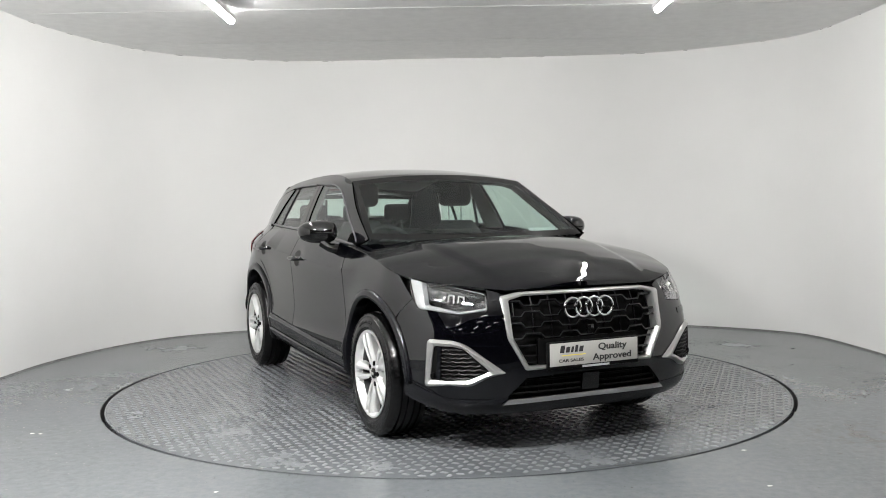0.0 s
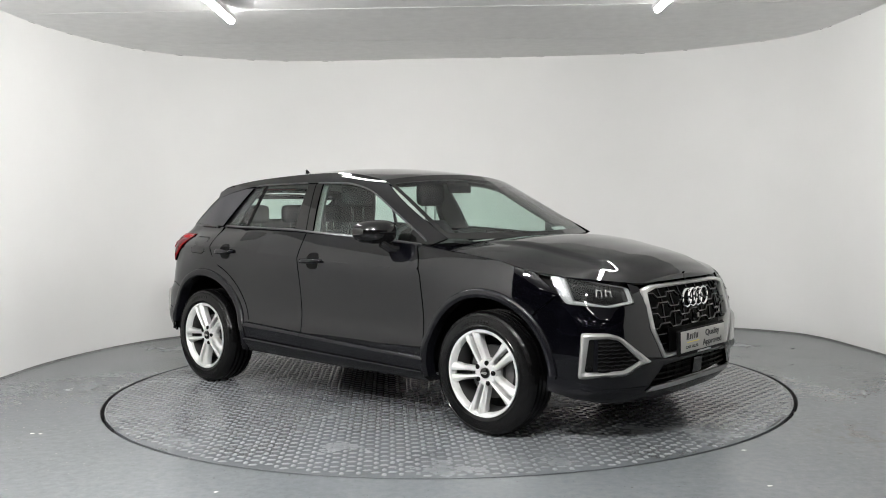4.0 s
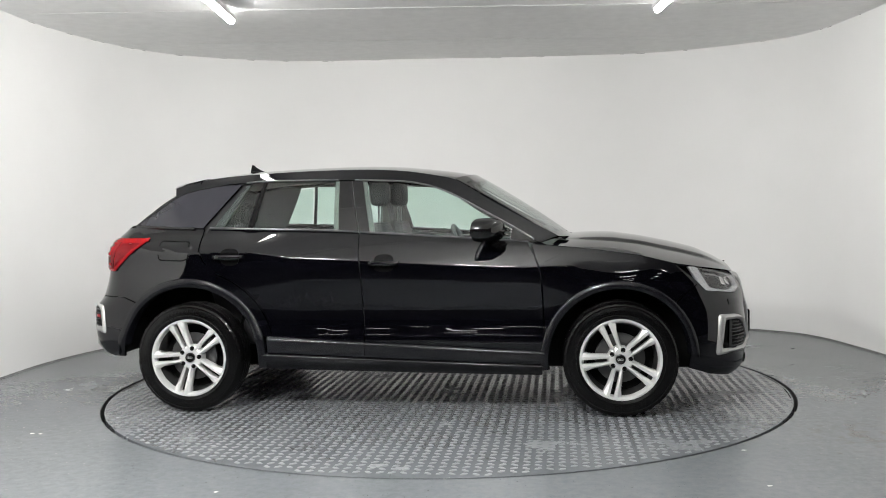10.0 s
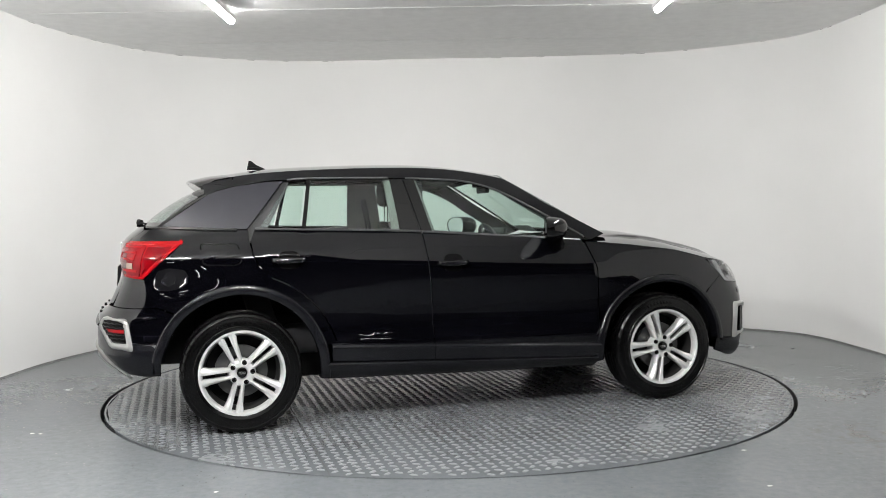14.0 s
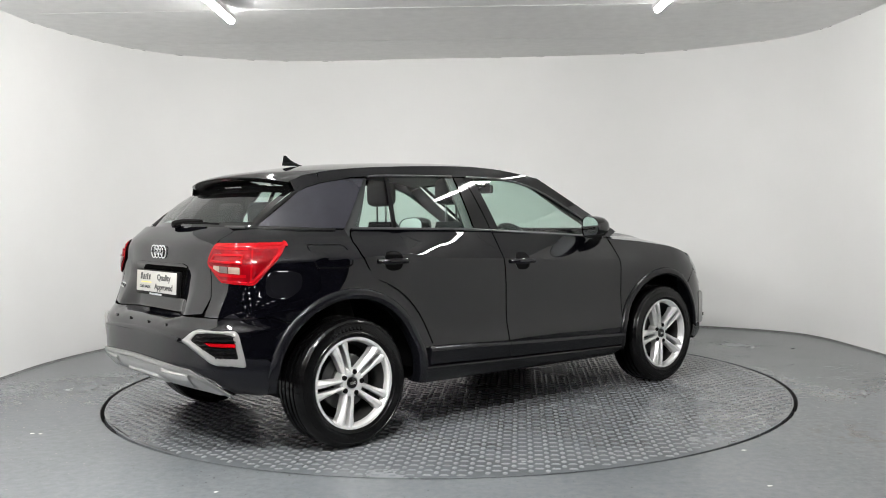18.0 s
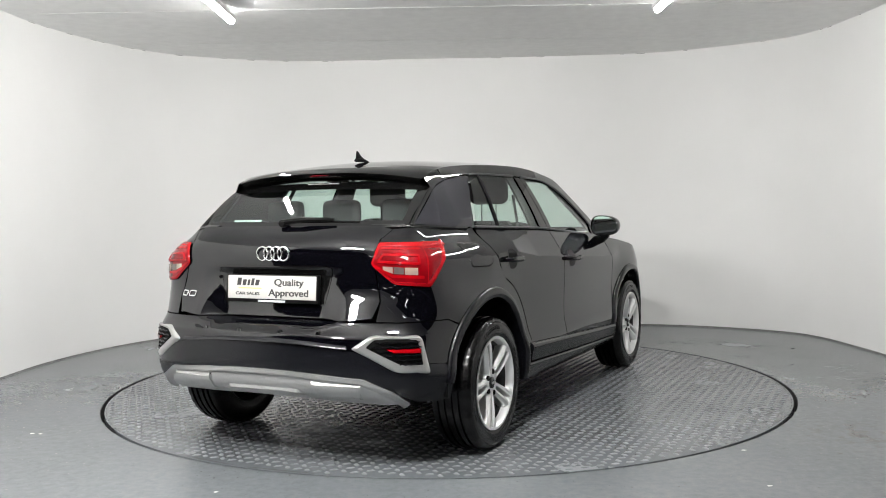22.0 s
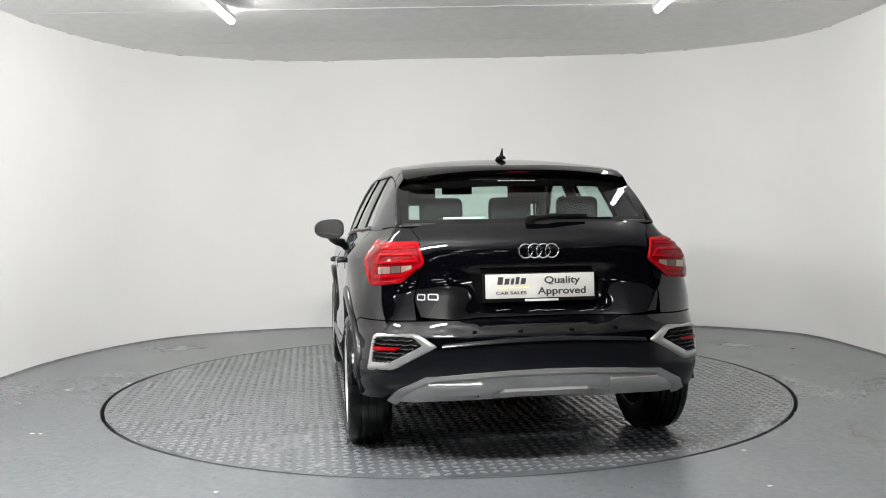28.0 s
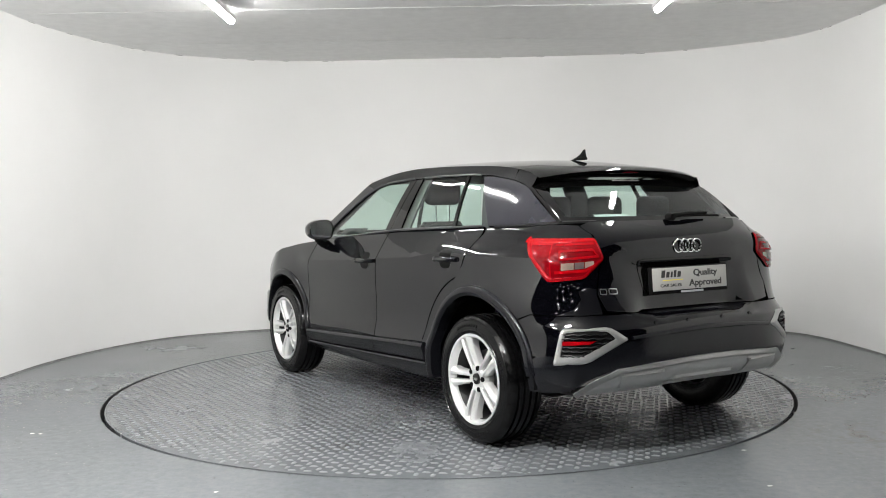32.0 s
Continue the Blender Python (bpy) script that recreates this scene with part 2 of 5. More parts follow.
def room():
    line = wall_outline()
    bm = bmesh.new()
    k = k_line = len(line)
    cols = []
    for i, (x, y) in enumerate(line):
        a, b = line[max(0, i - 1)], line[min(k - 1, i + 1)]
        d = Vector((b[0] - a[0], b[1] - a[1])).normalized()
        n = Vector((-d.y, d.x))
        row = []
        for z in (0.0, 0.7, 1.4, 2.1, CEILING_Z + 0.02):
            row.append((bm.verts.new((x, y, z)), bm.verts.new((x + n.x * 0.1, y + n.y * 0.1, z))))
        cols.append(row)
    for A, B in zip(cols, cols[1:]):
        for j in range(4):
            bm.faces.new((A[j][0], A[j + 1][0], B[j + 1][0], B[j][0]))
            bm.faces.new((A[j][1], B[j][1], B[j + 1][1], A[j + 1][1]))
        bm.faces.new((A[4][0], A[4][1], B[4][1], B[4][0]))
    for c in (cols[0], cols[-1]):
        for j in range(4):
            bm.faces.new((c[j][0], c[j][1], c[j + 1][1], c[j + 1][0]))
    ob = part("wall_curved", bm, WALL, None)
    tagged(ob, "smooth white painted wall curving round the turntable", "wall", kind="structure")
    rnd = random.Random(11)
    for k in range(26):
        i = rnd.randrange(30, len(line) - 30)
        (x0, y0), (x1, y1) = line[i], line[i + 1]
        d = Vector((x1 - x0, y1 - y0, 0)).normalized()
        n = Vector((d.y, -d.x, 0))
        c = Vector((x0, y0, CEILING_Z)) + n * 0.001
        w, h = rnd.uniform(0.012, 0.07), rnd.uniform(0.003, 0.009)
        bm = bmesh.new()
        q = [c - d * w + n * 0.002, c + d * w + n * 0.002, c + d * w * 0.5 + n * 0.003 - Vector((0, 0, h)), c - d * w * 0.6 + n * 0.003 - Vector((0, 0, h * 0.7))]
        a = [bm.verts.new(p) for p in q]
        b = [bm.verts.new(p - n * 0.004) for p in q]
        bm.faces.new(a)
        for i2 in range(4):
            bm.faces.new((a[i2], b[i2], b[(i2 + 1) % 4], a[(i2 + 1) % 4]))
        part("sealant_chip", bm, CHIP, ob, smooth=False)
    bm = bmesh.new()
    rows = []
    for i, (x, y) in enumerate(line):
        p, q = line[max(0, i - 1)], line[min(k_line - 1, i + 1)]
        d = Vector((q[0] - p[0], q[1] - p[1])).normalized()
        n = Vector((d.y, -d.x))
        w = 0.006 + 0.004 * rnd.random()
        rows.append([bm.verts.new((x + n.x * t, y + n.y * t, z)) for t, z in ((0.0005, 0.012), (0.003, 0.009), (w, 0.0015))])
    for A, B in zip(rows, rows[1:]):
        for j in range(2):
            bm.faces.new((A[j], B[j], B[j + 1], A[j + 1]))
    part("sealant_line", bm, SEAL, ob)
    # floor with a round hole for the turntable
    bm = bmesh.new()
    n = 128
    inner = [(R_TABLE + 0.025) * Vector((math.cos(2 * math.pi * i / n), math.sin(2 * math.pi * i / n), 0)) for i in range(n)]
    rim = []
    for v in inner:
        s = 4.4 / max(abs(v.x), abs(v.y))
        rim.append(Vector((v.x * s, v.y * s, 0)))
    A = [bm.verts.new(v) for v in inner]
    L = [bm.verts.new(v - Vector((0, 0, 0.12))) for v in inner]
    B = [bm.verts.new(v) for v in rim]
    for i in range(n):
        j = (i + 1) % n
        bm.faces.new((A[i], B[i], B[j], A[j]))
        bm.faces.new((L[i], A[i], A[j], L[j]))
    back = [bm.verts.new(p) for p in ((-9, -4.4, 0), (9, -4.4, 0), (9, -4.6, 0), (-9, -4.6, 0))]
    bm.faces.new(back[::-1])
    for x0, x1 in ((-9, -4.4), (4.4, 9)):
        q = [bm.verts.new(p) for p in ((x0, -4.4, 0), (x1, -4.4, 0), (x1, 4.4, 0), (x0, 4.4, 0))]
        bm.faces.new(q)
    bmesh.ops.recalc_face_normals(bm, faces=bm.faces)
    floor = part("floor", bm, FLOOR, None, smooth=False)
    rnd = random.Random(5)
    scatter = []
    for k in range(46):
        a, r = rnd.uniform(-0.75, 3.9), rnd.uniform(2.34, 3.15)
        scatter.append((r * math.cos(a), max(-2.6, r * math.sin(a)), rnd.uniform(0.003, 0.0075), SPECK if k % 4 else CHIP))
    for x, y, size, mat in scatter + [(-2.33, -1.30, 0.016, CHIP), (-2.28, -1.31, 0.010, CHIP), (1.46, -1.87, 0.011, CHIP), (1.38, -2.45, 0.012, CHIP), (-1.02, -2.42, 0.010, CHIP), (2.92, 1.32, 0.022, SPECK), (2.55, -0.62, 0.012, SPECK),
                            (2.75, -0.2, 0.010, SPECK), (1.9, -1.95, 0.012, SPECK), (-2.6, -0.7, 0.010, SPECK), (-2.45, 0.4, 0.012, SPECK), (2.62, 0.55, 0.011, SPECK), (-1.75, -1.98, 0.010, SPECK), (-2.9, 0.1, 0.012, SPECK)]:
        bm = bmesh.new()
        ring = []
        for k in range(9):
            a = 2 * math.pi * k / 9
            r = size * rnd.uniform(0.5, 1.1)
            ring.append(bm.verts.new((x + 1.4 * r * math.cos(a), y + r * math.sin(a), 0.0008)))
        top = bm.verts.new((x, y, 0.0022))
        for k in range(9):
            bm.faces.new((ring[k], ring[(k + 1) % 9], top))
        part("paint_chip" if mat is CHIP else "grit", bm, mat, floor)
    tagged(floor, "worn blue-grey painted concrete floor with scuffs", "floor", kind="structure")
    # unseen floor, blackened so the lower doors mirror little light
    bm = bmesh.new()
    box(bm, -9, 9, -22, -4.6, -0.1, 0.0)
    tagged(part("floor_hall", bm, HALL, None, smooth=False), "unseen hall floor, near black to keep reflections dark", "floor", kind="structure")
    bm = bmesh.new()
    bmesh.ops.create_circle(bm, cap_ends=True, segments=64, radius=R_TABLE + 0.2, matrix=pose(0, 0, -0.11))
    # near-black sleeve added over the floor's cut edge: the gap's shade as colour
    walls = [[bm.verts.new(((R_TABLE + 0.0235) * math.cos(2 * math.pi * i / 128), (R_TABLE + 0.0235) * math.sin(2 * math.pi * i / 128), z)) for i in range(128)] for z in (-0.11, -0.004)]
    for i in range(128):
        bm.faces.new((walls[0][i], walls[0][(i + 1) % 128], walls[1][(i + 1) % 128], walls[1][i]))
    tagged(part("turntable_pit", bm, DARK, None), "dark pit under the turntable", "floor", kind="structure")
    # ceiling boards with narrow joints
    bm = bmesh.new()
    joints = [3.95, 3.43, 2.10, 0.77, -0.56, -1.89, -3.22, -4.55, -5.88, -7.0]
    for a, b in zip(joints, joints[1:]):
        box(bm, -4.2, 4.2, b + 0.005, a - 0.005, CEILING_Z, CEILING_Z + 0.05)
    box(bm, -4.2, 4.2, -7.0, 4.0, CEILING_Z + 0.012, CEILING_Z + 0.09)
    tagged(part("ceiling", bm, CEIL, None, smooth=False), "pale grey boarded ceiling with narrow joints", "ceiling", kind="structure")
    bm = bmesh.new()
    box(bm, -3.1, 3.6, 0.755, 0.785, CEILING_Z - 0.004, CEILING_Z - 0.0005, 0.0015)
    tagged(part("trim", bm, BATTEN, None), "thin pale strip over a ceiling joint", "trim", kind="structure")
    # the hall behind the camera: unseen, added near black so the car reflects dark
    bm = bmesh.new()
    box(bm, -9.2, -9.0, -22, -3.2, 0, 4.2)
    box(bm, 9.0, 9.2, -22, -3.2, 0, 4.2)
    box(bm, -9.2, 9.2, -22.2, -22, 0, 4.2)
    box(bm, -9.2, -3.462, -3.3, -3.2, 0, 4.2)
    box(bm, 3.602, 9.2, -3.5, -3.4, 0, 4.2)
    tagged(part("wall_hall", bm, HALL, None, smooth=False), "unseen hall walls behind, near black to keep reflections dark", "wall", kind="structure")
    bm = bmesh.new()
    box(bm, -9.2, 9.2, -22.2, -7.003, HALL_Z, HALL_Z + 0.1)
    for x0, x1 in ((-9.2, -4.203), (4.203, 9.2)):
        box(bm, x0, x1, -7.003, -3.15, HALL_Z, HALL_Z + 0.1)
    tagged(part("ceiling_hall", bm, HALL, None, smooth=False), "unseen hall ceiling, near black to keep reflections dark", "ceiling", kind="structure")


def strip_light(m, length, glowing, drop=0.098, thick=0.026):
    """A thick round tube hung on clips, under an added strip that shields the ceiling; it runs along y from its far
    end.
    """
    e = empty("strip_light", m)
    bm = bmesh.new()
    ends = [(0.0, 0.4), (-0.012, 0.8), (-0.03, 1.0), (-length * 0.5, 1.0), (-length + 0.03, 1.0), (-length + 0.012, 0.8), (-length, 0.4)]
    back = -drop + thick - 0.006
    tube(bm, [(0, y, -drop) for y, r in ends], [r * thick for y, r in ends], 16)
    part("tube", bm, glowing, e, "glowing lamp tube")
    bm = bmesh.new()
    box(bm, -thick - 0.008, thick + 0.008, -length + 0.02, -0.02, back, back + 0.010, 0.003)
    # side lips added to keep the tube's light off the ceiling
    if drop < 0.2:
        for x in (-0.037, 0.034):
            box(bm, x, x + 0.003, -length + 0.02, -0.02, -drop - 0.001, -drop + 0.030)
    part("light_shield", bm, BATTEN, e, "narrow white strip added to shield the ceiling from the tube")
    for yy in (-0.12, -length + 0.12):
        bm = bmesh.new()
        box(bm, -0.010, 0.010, yy - 0.015, yy + 0.015, back + 0.010, 0.0, 0.003)
        box(bm, -0.024, 0.024, yy - 0.020, yy + 0.020, -0.006, 0.0, 0.002)
        part("clip", bm, BATTEN, e, "white mounting clip")
    bm = bmesh.new()
    tube(bm, [(0.012, -0.12, -0.008), (0.05, -0.2, -0.006), (0.055, -length * 0.5, -0.006), (0.05, -length + 0.1, -0.006)], 0.005, 6)
    part("cable", bm, BATTEN, e)
    tagged(e, "thick white tube light hung on small clips, glowing", "light", "ceiling lights")
    return e


def lights():
    for spots, turn, glowing, length, drop in ((NEAR_SPOTS, 0, SOFT_TUBE, 1.62, 0.098), (KEY_SPOTS, 90, KEY_TUBE, 0.5, 0.45), (HALL_SPOTS, 90, MID_TUBE, 0.55, 0.098)):
        first = None
        for x, y in spots:
            m = pose(x, y, CEILING_Z if y > -7.0 else HALL_Z, 0, 0, turn)
            first = copy_thing(first, m) if first else strip_light(m, length, glowing, drop, 0.075 if drop > 0.2 else 0.026)
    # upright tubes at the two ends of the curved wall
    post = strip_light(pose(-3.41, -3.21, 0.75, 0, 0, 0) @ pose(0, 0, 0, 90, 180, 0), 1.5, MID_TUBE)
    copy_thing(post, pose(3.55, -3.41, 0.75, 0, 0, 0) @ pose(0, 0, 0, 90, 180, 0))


R_TABLE = 2.262
NEAR_SPOTS = [(-1.615, 0.70), (1.605, 0.55)]
# compact floods out of view, inferred from hard shadows; their hanging is assumed
KEY_SPOTS = [(x - 0.25, -3.55) for x in (-2.0, -0.2)]
HALL_SPOTS = [(x - 0.275, y) for y in (-6.4, -8.4, -11.0, -14.5) for x in (-3.9, -1.5, 0.9, 3.3)]


def turntable():
    e = empty("turntable")
    bm = bmesh.new()
    n = 160
    ring = [[bm.verts.new((r * math.cos(2 * math.pi * i / n), r * math.sin(2 * math.pi * i / n), z)) for i in range(n)] for r, z in ((R_TABLE, -0.05), (R_TABLE, -0.001), (R_TABLE - 0.006, 0.0), (R_TABLE - 0.012, 0.0))]
    for a, b in zip(ring, ring[1:]):
        for i in range(n):
            j = (i + 1) % n
            bm.faces.new((a[i], a[j], b[j], b[i]))
    part("steel_rim", bm, TREAD, e)
    # four sector plates, each with its own lay of tread bars
    bars_v, bars_f = [], []
    seams = [-2.3, -1.15, 0.0, 1.15, 2.3]
    rr = R_TABLE - 0.011
    for k in range(4):
        a, b = seams[k] + 0.002, seams[k + 1] - 0.002
        for lo, hi in ((-3, -0.002), (0.002, 3)):
            bm = bmesh.new()
            pts = []
            steps = 24
            for i in range(steps + 1):
                x = max(-rr, a) + (min(rr, b) - max(-rr, a)) * i / steps
                y = math.sqrt(max(0, rr * rr - x * x))
                pts.append((x, y))
            if hi < 1:
                pts = [(x, -y) for x, y in pts]
                edge = -0.002
            else:
                edge = 0.002
            vs = [bm.verts.new((x, y, 0.0)) for x, y in pts]
            if abs(pts[0][1]) > 0.05:
                vs.insert(0, bm.verts.new((pts[0][0], edge, 0)))
            if abs(pts[-1][1]) > 0.05:
                vs.append(bm.verts.new((pts[-1][0], edge, 0)))
            bm.faces.new(vs if hi < 1 else vs[::-1])
            part("plate", bm, TREAD, e, smooth=False)
    s = 0.056
    nn = int(R_TABLE / s) + 1
    for i in range(-nn, nn + 1):
        for j in range(-nn, nn + 1):
            x, y = i * s, j * s
            if x * x + y * y > (rr - 0.02) ** 2:
                continue
            k = int((x + 2.3) / 1.15) + (0 if y < 0 else 1)
            a = radians((45 if (i + j) % 2 else -45) + (90 if k % 2 else 0))
            c, d = math.cos(a), math.sin(a)
            base = len(bars_v)
            for hx, hm, hy, pz in ((0.0245, 0.014, 0.0120, -0.0005), (0.0190, 0.011, 0.0085, 0.0026), (0.0090, 0.005, 0.0040, 0.0038)):
                for px, py in ((hx, 0), (hm, hy), (-hm, hy), (-hx, 0), (-hm, -hy), (hm, -hy)):
                    bars_v.append((x + px * c - py * d, y + px * d + py * c, pz - 0.0001))
            bars_f.append(tuple(range(base + 12, base + 18)))
            for q in range(6):
                n2 = (q + 1) % 6
                for lift in (base, base + 6):
                    bars_f.append((lift + q, lift + n2, lift + 6 + n2, lift + 6 + q))
    mesh = bpy.data.meshes.new("tread_pattern")
    mesh.from_pydata(bars_v, [], bars_f)
    for p in mesh.polygons:
        p.use_smooth = True
    ob = ready("tread_pattern", mesh, BAR, e)
    ob["kind"] = "stuff"
    tagged(e, "round grey tread-plate turntable set flush in the floor", "turntable")
    return e

# ---------------------------------------------------------------- the car: body surfaces
# Car space: x forward, y to its left, z up, origin on the ground midway between the axles.
HALF = 0.89


def corner_table(x0, reach, n):
    a = np.linspace(0, 1, 4000) ** 2 * (math.pi / 2)
    x = x0 + reach * np.sin(a) ** (2 / n)
    y = HALF * np.cos(a) ** (2 / n)
    s = np.concatenate([[0], np.cumsum(np.hypot(np.diff(x), np.diff(y)))])
    nx = (np.abs(x - x0) / abs(reach)) ** (n - 1) / abs(reach) * np.sign(reach)
    ny = (y / HALF) ** (n - 1) / HALF
    ln = np.hypot(nx, ny)
    return s, x, y, nx / ln, ny / ln


FRONT, REAR = corner_table(1.35, 0.77, 3.0), corner_table(-1.35, -0.73, 3.5)
UF, UR = 1.35 + FRONT[0][-1], 1.35 + REAR[0][-1]


def plan(u):
    """The widest outline of the body seen from above, by the distance u along it: u = x along the doors, and on round the corners."""
    u = np.asarray(u, float)
    out = []
    for i in (1, 2, 3, 4):
        mid = {1: u, 2: np.full_like(u, HALF), 3: np.zeros_like(u), 4: np.ones_like(u)}[i]
        f = np.interp(u - 1.35, FRONT[0], FRONT[i])
        r = np.interp(-u - 1.35, REAR[0], REAR[i])
        out.append(np.where(u > 1.35, f, np.where(u < -1.35, r, mid)))
    return out


def u_front(y):
    return float(1.35 + np.interp(-abs(y), -FRONT[2], FRONT[0]))


def u_rear(y):
    return float(-1.35 - np.interp(-abs(y), -REAR[2], REAR[0]))


def u_side(x):
    if x > 1.35:
        return float(1.35 + np.interp(x, FRONT[1], FRONT[0]))
    if x < -1.35:
        return float(-1.35 - np.interp(-x, -REAR[1], REAR[0]))
    return x


def profile(points):
    line = np.array(smooth_line(points, 10))
    return lambda z: np.interp(z, line[:, 0], line[:, 1])


SIDE = profile([(0.10, -0.20), (0.20, -0.12), (0.25, -0.050), (0.29, -0.022), (0.36, -0.012), (0.41, -0.008), (0.44, -0.0045), (0.47, -0.0065), (0.50, -0.0130), (0.53, -0.0190), (0.57, -0.0220), (0.63, -0.0215), (0.70, -0.0180), (0.77, -0.0130),
                (0.84, -0.0085), (0.901, -0.0083), (0.908, -0.0103), (0.94, -0.026), (0.99, -0.052), (1.05, -0.086), (1.10, -0.115), (1.16, -0.145)])
WING = profile([(0.10, -0.20), (0.20, -0.12), (0.25, -0.050), (0.29, -0.022), (0.36, -0.014), (0.46, -0.0125), (0.62, -0.0165), (0.75, -0.012), (0.82, -0.013), (0.88, -0.020), (0.94, -0.035), (0.99, -0.056), (1.05, -0.086), (1.10, -0.115), (1.16, -0.145)])
NOSE = profile([(0.08, -0.30), (0.14, -0.16), (0.20, -0.075), (0.25, -0.02), (0.32, 0.0), (0.40, 0.008), (0.52, 0.008), (0.62, 0.0), (0.70, -0.012), (0.76, -0.035), (0.80, -0.062),
                (0.84, -0.105), (0.90, -0.20), (1.0, -0.45)])
TAIL = profile([(0.20, -0.36), (0.28, -0.22), (0.345, -0.075), (0.394, -0.012), (0.464, 0.018), (0.60, 0.018), (0.645, 0.012), (0.67, -0.018), (0.71, -0.040), (0.79, -0.078), (0.86, -0.106),
                (0.95, -0.116), (1.03, -0.122), (1.07, -0.14), (1.10, -0.17), (1.145, -0.23), (1.19, -0.31), (1.31, -0.53)])


TAIL_MID = profile([(0.20, -0.36), (0.28, -0.22), (0.345, -0.075), (0.394, -0.012), (0.464, 0.018), (0.60, 0.018), (0.645, 0.012), (0.670, -0.012), (0.686, -0.024), (0.698, -0.056), (0.710, -0.096), (0.73, -0.108), (0.80, -0.118), (0.86, -0.127),
                    (0.905, -0.134), (0.93, -0.128), (0.955, -0.118), (1.03, -0.122), (1.07, -0.14), (1.10, -0.17), (1.145, -0.23), (1.19, -0.31), (1.31, -0.53)])


def ease(t):
    t = np.clip(t, 0, 1)
    return t * t * (3 - 2 * t)


def narrow(x):
    return np.where(x < -0.3, 0.030 * (x + 0.3) ** 2, 0.030 * (x + 0.3) ** 2)


def bow(x):
    """The doors bulge a little in plan."""
    return 0.014 * np.sin(np.clip(np.abs(x) / 1.35, 0, 1) * math.pi / 2) ** 2


def corner(u, z):
    """The bumpers are squarer at their corners than the sweep of the plan."""
    return (1 - ease((z - 0.60) / 0.14)) * (0.018 * np.exp(-((u - 2.00) / 0.14) ** 2) + 0.016 * np.exp(-((u + 1.96) / 0.13) ** 2))


def taper(u, z):
    """Behind the rear wheels the shoulders draw in towards the tail."""
    return 0.055 * ease((-u - 1.25) / 0.5) * ease((z - 0.72) / 0.26) * (1 - ease((-u - 1.66) / 0.30)) * (1 - 0.72 * ease((z - 1.03) / 0.09))


def flare(u, z):
    """The wings swell out over the wheels."""
    up = np.where(z < 0.74, 1.0, np.exp(-((z - 0.74) / 0.12) ** 2))
    return up * (0.016 * np.exp(-((u - 1.3) / 0.27) ** 2) + 0.014 * np.exp(-((u + 1.3) / 0.30) ** 2))


CREASE = [(-1.25, 0.975), (-0.92, 0.980), (-0.66, 0.944), (0.37, 0.890), (0.80, 0.873), (1.30, 0.905)]


def crease_height(z, u):
    """Moves the shoulder crease of the doors up and down along the car."""
    zc = np.interp(u, [p[0] for p in CREASE], [p[1] for p in CREASE])
    low = 0.62 + (z - 0.62) / (zc - 0.62) * (0.905 - 0.62)
    high = 0.905 + (z - zc) / (1.10 - zc) * (1.10 - 0.905)
    return np.where(z < 0.62, z, np.where(z < zc, low, np.where(z < 1.10, high, z)))


def hull(u, z, off=0.0, sign=-1):
    """The body below the belt line."""
    u, z = np.asarray(u, float), np.asarray(z, float)
    x, y, nx, ny = plan(u)
    wf, wr = ease((u - 1.45) / 0.8), ease((-u - 1.62) / 0.72)
    d = (1 - wf - wr) * (SIDE(crease_height(z, u)) * (1 - ease((u - 0.80) / 0.30)) + WING(z) * ease((u - 0.80) / 0.30) - narrow(np.clip(u, -1.6, 1.2)) * ease((z - 1.0) / 0.12)) + wf * NOSE(z) + wr * (TAIL(z) + (TAIL_MID(z) - TAIL(z)) * ease((-u - 2.28) / 0.20)) + off - bow(u) + flare(u, z) - taper(u, z) + corner(u, z)
    return np.stack([x + nx * d, sign * (y + ny * d), z], -1)


def upper(x, z, off=0.0, sign=-1):
    """The side of the glasshouse."""
    x, z = np.asarray(x, float), np.asarray(z, float)
    y = 0.775 - 0.5 * (z - 1.10) - 3.0 * np.maximum(0, z - 1.38) ** 2 - narrow(np.clip(x, -1.7, 1.1)) - 0.22 * np.maximum(0, -1.35 - x) ** 1.5 + 0.012 * np.sin(np.clip((z - 1.05) / 0.4, 0, 1) * math.pi)
    return np.stack([x, sign * (y + off - bow(x)), z], -1)


